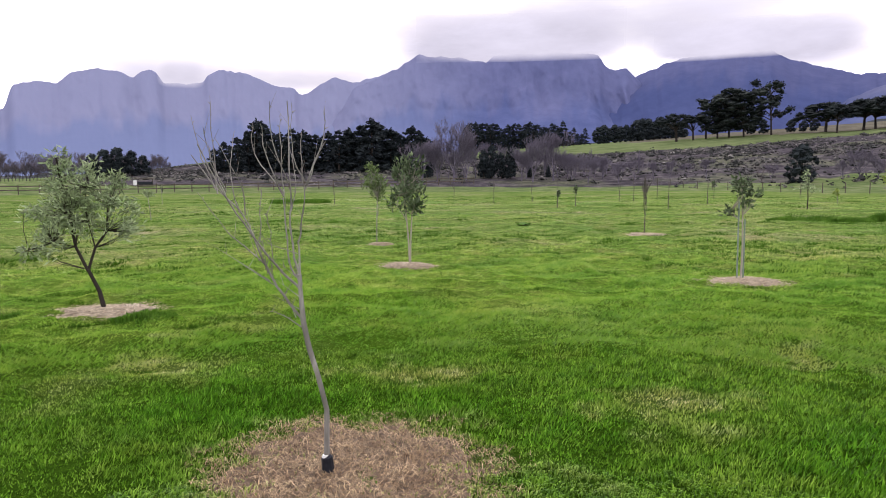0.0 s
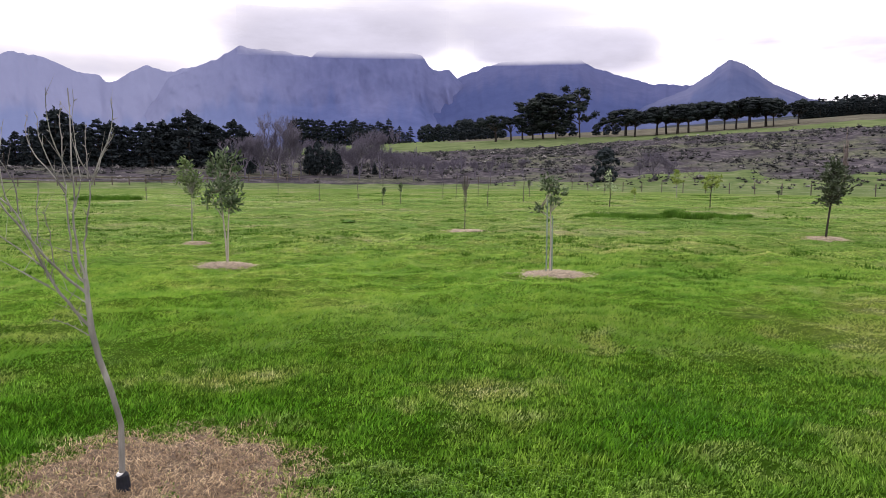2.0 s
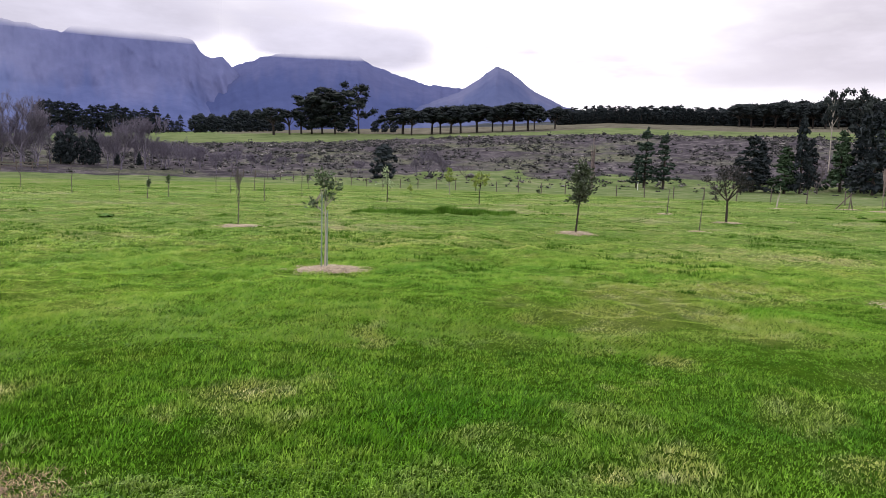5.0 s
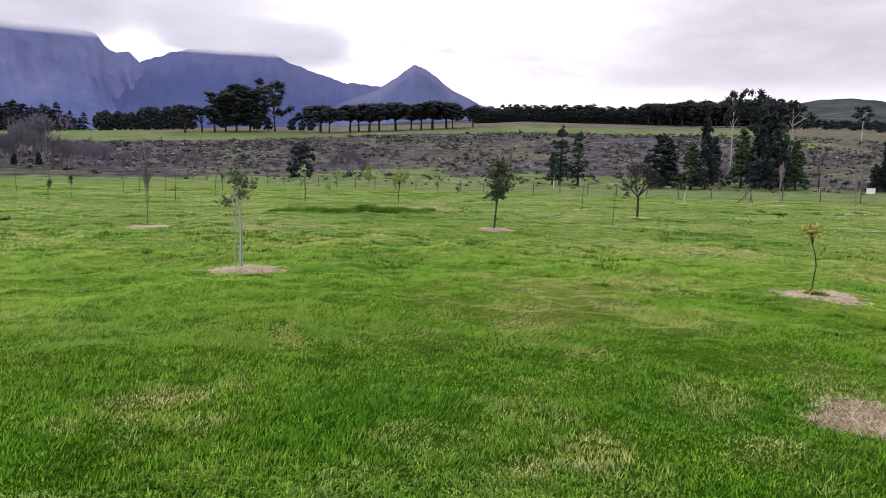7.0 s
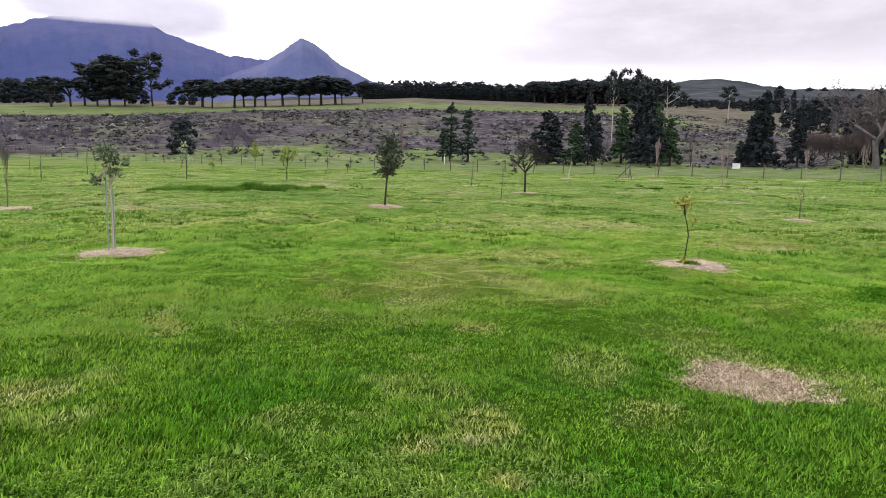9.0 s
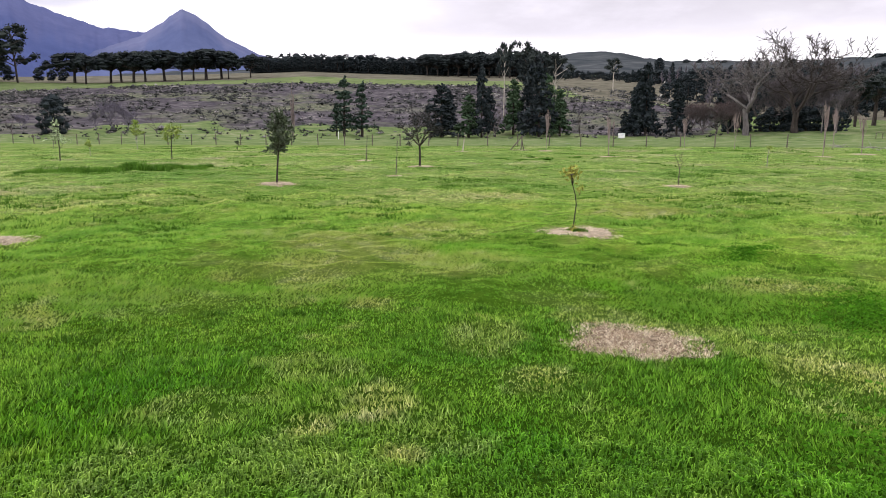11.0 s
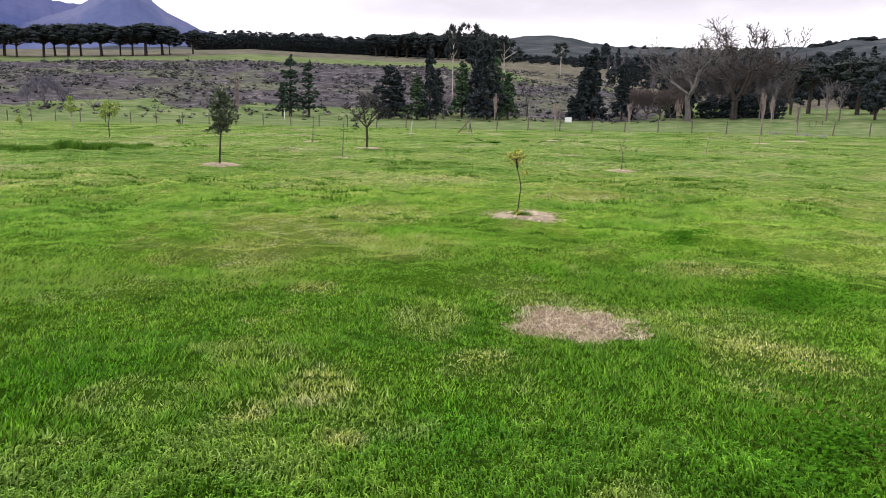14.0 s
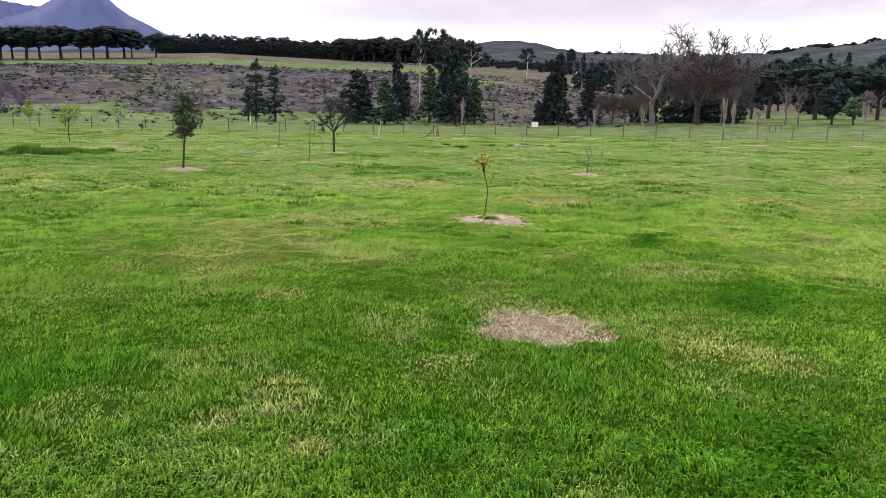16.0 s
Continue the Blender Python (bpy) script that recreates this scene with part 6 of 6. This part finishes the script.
leafy("young_tree", 19.3, 37.8, 32, "young tree with sparse grey-green leaves", [(0.026, [(0, -0.05), (0.02, 0.6), (0.0, 1.1), (-0.02, 1.7)])], [(0.0, 1.2, 0.62, 0.28, 24), (-0.05, 1.75, 0.25, 0.3, 12)], MAT_OLIVE_LEAF, (0.17, 0.06), MAT_BARK_DARK, turn=-30)
leafy("young_tree", 23.9, 34.9, 33, "young tree with yellow-green leaves", [(0.024, [(0, -0.05), (0.0, 0.6), (0.06, 1.1), (0.1, 1.6)])], [(0.1, 1.45, 0.55, 0.40, 38), (-0.25, 1.1, 0.25, 0.15, 6)], MAT_YELLOW_LEAF, (0.17, 0.08), MAT_BARK_DARK, turn=-35)
leafy("young_tree", 34.1, 54.7, 34, "yellow-green young tree near the fence", [(0.022, [(0, -0.05), (0.0, 0.8), (0.0, 1.6), (0.0, 2.2)])], [(0.0, 1.5, 0.5, 0.4, 26), (0.0, 2.1, 0.2, 0.35, 12)], MAT_YELLOW_LEAF, (0.22, 0.10), MAT_BARK_GREY, turn=-35)
leafy("young_tree", 23.7, 42.9, 35, "small young tree with pale leaves", [(0.014, [(0, -0.05), (0.0, 0.4), (0.0, 0.7)])], [(0.0, 0.75, 0.2, 0.18, 9)], MAT_YELLOW_LEAF, (0.16, 0.08), MAT_BARK_GREY)
leafy("young_tree", 37.1, 45.8, 36, "small dark leafy sapling far off", [(0.014, [(0, -0.05), (0.0, 0.4), (0.0, 0.7)])], [(0.0, 0.6, 0.2, 0.22, 9)], MAT_DARK_LEAF, (0.16, 0.08), MAT_BARK_DARK)
leafy("young_tree", -12.42, 30.38, 37, "small leafy sapling far in the field", [(0.015, [(0, -0.05), (-0.04, 0.5), (-0.1, 1.0)])], [(-0.1, 1.1, 0.3, 0.22, 20)], MAT_OLIVE_LEAF, (0.13, 0.05), MAT_BARK_GREY)
fork_tree("young_tree", 5.77, 20.39, 1.72, 25, "thin leafless young tree in mulch", 0.55, 0.014, 4, None, 0, 0, 0, MAT_BARK_WINTER, 0.32, 4, (0.02, 0), 0.36, None, 0.6, 3)
fork_tree("young_tree", 18.88, 15.07, 1.29, 27, "thin leaning leafless sapling", 0.7, 0.014, 2, None, 0, 0, 0, MAT_BARK_WINTER, 0.25, 2, (0.1, 0), 0.5, None, 0.6, 2)
fork_tree("young_tree", 24.8, 18.56, 2.70, 28, "young tree with spreading twigs and few brown leaves", 0.95, 0.045, 6, MAT_HEATH_LEAF, 1, 0.10, 0.05, MAT_BARK_DARK, 1.15, 4, (0, 0), 0.34, None, 0.08, 3)
fork_tree("young_tree", 19.86, 6.03, 0.98, 30, "faint thin leafless sapling", 0.5, 0.011, 3, None, 0, 0, 0, MAT_TWIG_RED, 0.5, 2, (0.05, 0), 0.5, None, 0.3, 3)
fork_tree("young_tree", -21.0, 53.5, 1.55, 38, "small leafless sapling far in the field", 0.8, 0.02, 3, MAT_DARK_LEAF, 2, 0.16, 0.08, MAT_BARK_GREY, 0.4, 1, (0, 0), 0.5)
WHIPS = [(-7.7, 50.9, 1.1, 0), (3.57, 49.9, 1.8, 0), (6.6, 41.2, 1.05, 1), (7.9, 42.5, 1.22, 1), (13.2, 53.4, 1.35, 0), (14.2, 53.2, 1.35, 0), (12.0, 38.0, 1.5, 0), (16.7, 45.0, 1.55, 0), (6.9, 54.9, 1.7, 0),
         (28.0, 24.4, 1.4, 0), (46.3, 30.7, 1.6, 2), (44.1, 29.3, 1.0, 2), (30.0, 60.0, 1.5, 0), (10.0, 62.0, 1.6, 0), (1.0, 63.0, 1.5, 0), (-3.0, 66.0, 1.5, 0), (18.0, 60.0, 1.7, 0), (22.0, 58.0, 1.5, 1)]
for i, (x, y, h, kind) in enumerate(WHIPS):
    fork_tree("sapling", x, y, h, 200 + i, ("thin leafless sapling in the field", "thin sapling with a few leaves", "pale leaning stake-like sapling")[kind], h * 0.55, 0.022, 2, MAT_CITRUS_LEAF if kind == 1 else None, 4, 0.15, 0.07, MAT_BARK_PALE if kind == 2 else MAT_BARK_WINTER, 0.3, 2 if kind != 2 else 1, (0.25 if kind == 2 else R.gauss(0, 0.05), 0), 0.5, None, 0.6, 2, "saplings in the field")
POPLARS = [(48.8, 24.9, 3.15), (39.9, 16.3, 2.35), (59.8, 18.0, 2.9), (62.0, 14.6, 3.0), (46.5, 6.1, 3.25), (53.3, 4.8, 2.6), (58.6, -1.5, 3.4), (66.0, 8.0, 3.4)]
for i, (x, y, h) in enumerate(POPLARS):
    fork_tree("poplar_sapling", x, y, h, 240 + i, "slim upright leafless poplar sapling", h * 0.3, 0.019, 5, None, 0, 0, 0, MAT_TWIG_PALE, 0.2, 4, (R.gauss(0, 0.03), 0), 0.4, None, 0.9, 3, "poplar saplings")


# ---- small things ----
def clods():
    rng = random.Random(5)
    for i, (x, y) in enumerate([(32.9, 18.2), (33.4, 17.8), (33.8, 17.5), (38.4, 17.5), (37.5, 16.2), (40.0, 16.2), (38.9, 14.2), (36.4, 19.4), (33.0, 11.2), (2.8, 25.6)]):
        m = Mesh()
        for _ in range(3):
            s = rng.uniform(0.10, 0.2)
            m.clump((rng.gauss(0, 0.25), rng.gauss(0, 0.1), s * 0.3), (s * 2.2, s, s * 0.4), 24, 0.07, rng, 1.0, 0.8)
        ob = new("grass_clod", m.done("grass_clod", MAT_TUSSOCK))
        ob.matrix_basis = pose(x, y, stand(x, y), 0, 0, rng.uniform(0, 180))
        tagged(ob, "dark clod of turf in the mown field", "turf clod", "turf clods")


clods()


def utility_box():
    x, y = at(68.6, 112)
    root = tagged(new("utility_box"), "small white box standing beside the conifers", "box")
    root.matrix_basis = pose(x, y, field_z(x, y), 0, 0, -60)
    m = Mesh()
    m.box((0, 0, 0.36), (0.95, 0.65, 0.72))
    part("body", m, MAT_WHITE, root)
    m = Mesh()
    m.box((0, 0, 0.745), (1.02, 0.72, 0.05))
    part("lid", m, MAT_WHITE, root)


utility_box()


def trestle():
    x, y = at(86.0, 110)
    root = tagged(new("trestle"), "low grey wooden trestle beyond the fence", "trestle")
    root.matrix_basis = pose(x, y, field_z(x, y), 0, 0, 5)
    for dy in (-0.75, 0.0, 0.75):
        m = Mesh()
        m.box((0, dy, 0.3), (0.09, 0.09, 0.8))
        part("post", m, MAT_POST, root)
    m = Mesh()
    m.box((0, 0, 0.72), (0.10, 1.8, 0.07))
    part("rail", m, MAT_POST, root)


trestle()


def prop_frame():
    """Two slanted poles holding a young tree."""
    root = tagged(new("tree_prop"), "pair of slanted wooden poles propping a sapling", "prop")
    root.matrix_basis = pose(49.55, 27.6, 0, 0, 0, -60)
    for a, b in (((-0.75, 0, -0.05), (0.25, 0, 1.15)), ((0.35, 0.1, -0.05), (0.12, 0, 1.1)), ((0.1, -0.4, -0.05), (0.2, 0, 1.05))):
        m = Mesh()
        m.tube([a, b], [0.045, 0.04], 6)
        part("pole", m, MAT_POST, root)


prop_frame()


def marker_post():
    x, y = at(46.55, 112)
    root = tagged(new("marker_post"), "white-painted post at the fence line", "post")
    root.matrix_basis = pose(x, y, field_z(x, y), 0, 0, 0)
    m = Mesh()
    m.tube([(0, 0, -0.1), (0, 0, 1.15), (0, 0, 1.2)], [0.045, 0.04, 0.03], 8)
    part("shaft", m, MAT_WHITE, root)


marker_post()


def trough():
    x, y = at(-22.6, 116)
    root = tagged(new("feed_trough"), "dark roofed feed trough behind the rail fence", "trough")
    root.matrix_basis = pose(x, y, field_z(x, y), 0, 0, 22)
    m = Mesh()
    m.box((0, 0, 0.45), (2.3, 0.8, 0.5))
    part("basin", m, MAT_BLACK, root)
    m = Mesh()
    m.box((0, 0, 1.12), (2.7, 1.2, 0.10))
    part("roof", m, MAT_POST, root)
    for dx in (-1.15, 1.15):
        m = Mesh()
        m.box((dx, 0, 0.52), (0.10, 0.10, 1.2))
        part("post", m, MAT_POST, root)
    m = Mesh()
    m.box((-1.25, -0.5, 0.5), (0.5, 0.06, 0.9))
    part("panel", m, MAT_WHITE, root, "pale end panel")


trough()


def branch_heap(x, y, seed):
    rng = random.Random(seed)
    m = Mesh()
    for _ in range(26):
        a = Vector((rng.gauss(0, 0.5), rng.gauss(0, 0.35), rng.uniform(0.02, 0.2)))
        d = Vector((rng.gauss(0, 1), rng.gauss(0, 1), rng.gauss(0, 0.2))).normalized()
        m.twig(a, a + d * rng.uniform(0.3, 0.8), 0.03)
    ob = new("brushwood", m.done("brushwood", MAT_BARK_GREY))
    ob.matrix_basis = pose(x, y, field_z(x, y))
    tagged(ob, "small heap of pale cut brushwood", "brushwood", "brushwood heaps")


for i, (x, y) in enumerate([(74.0, 8.5), (69.5, 5.7), (64.3, 4.1)]):
    branch_heap(x, y, 60 + i)


def clover(cx, cy, rx, ry, n, seed):
    """Patch of broad-leaved clover among the grass."""
    rng = random.Random(seed)
    m = Mesh()
    for _ in range(n):
        a, q = rng.uniform(0, 2 * math.pi), abs(rng.gauss(0, 0.6))
        x, y = cx + rx * q * math.cos(a), cy + ry * q * math.sin(a)
        z = stand(x, y) + rng.uniform(0.02, 0.06)
        for k in range(3):
            w = a * 7 + k * 2.1
            m.leaf((x, y, z), (math.cos(w), math.sin(w), rng.uniform(-0.1, 0.5)), rng.uniform(0.018, 0.03), 0.02, rng)
    tagged(new("clover", m.done("clover", MAT_CLOVER)), "dark green clover patch in the lawn", "clover", kind="stuff")


clover(4.1, 0.0, 0.8, 0.55, 900, 1)
clover(7.2, 0.5, 0.8, 0.4, 900, 2)
clover(9.6, 2.0, 0.8, 0.3, 500, 3)
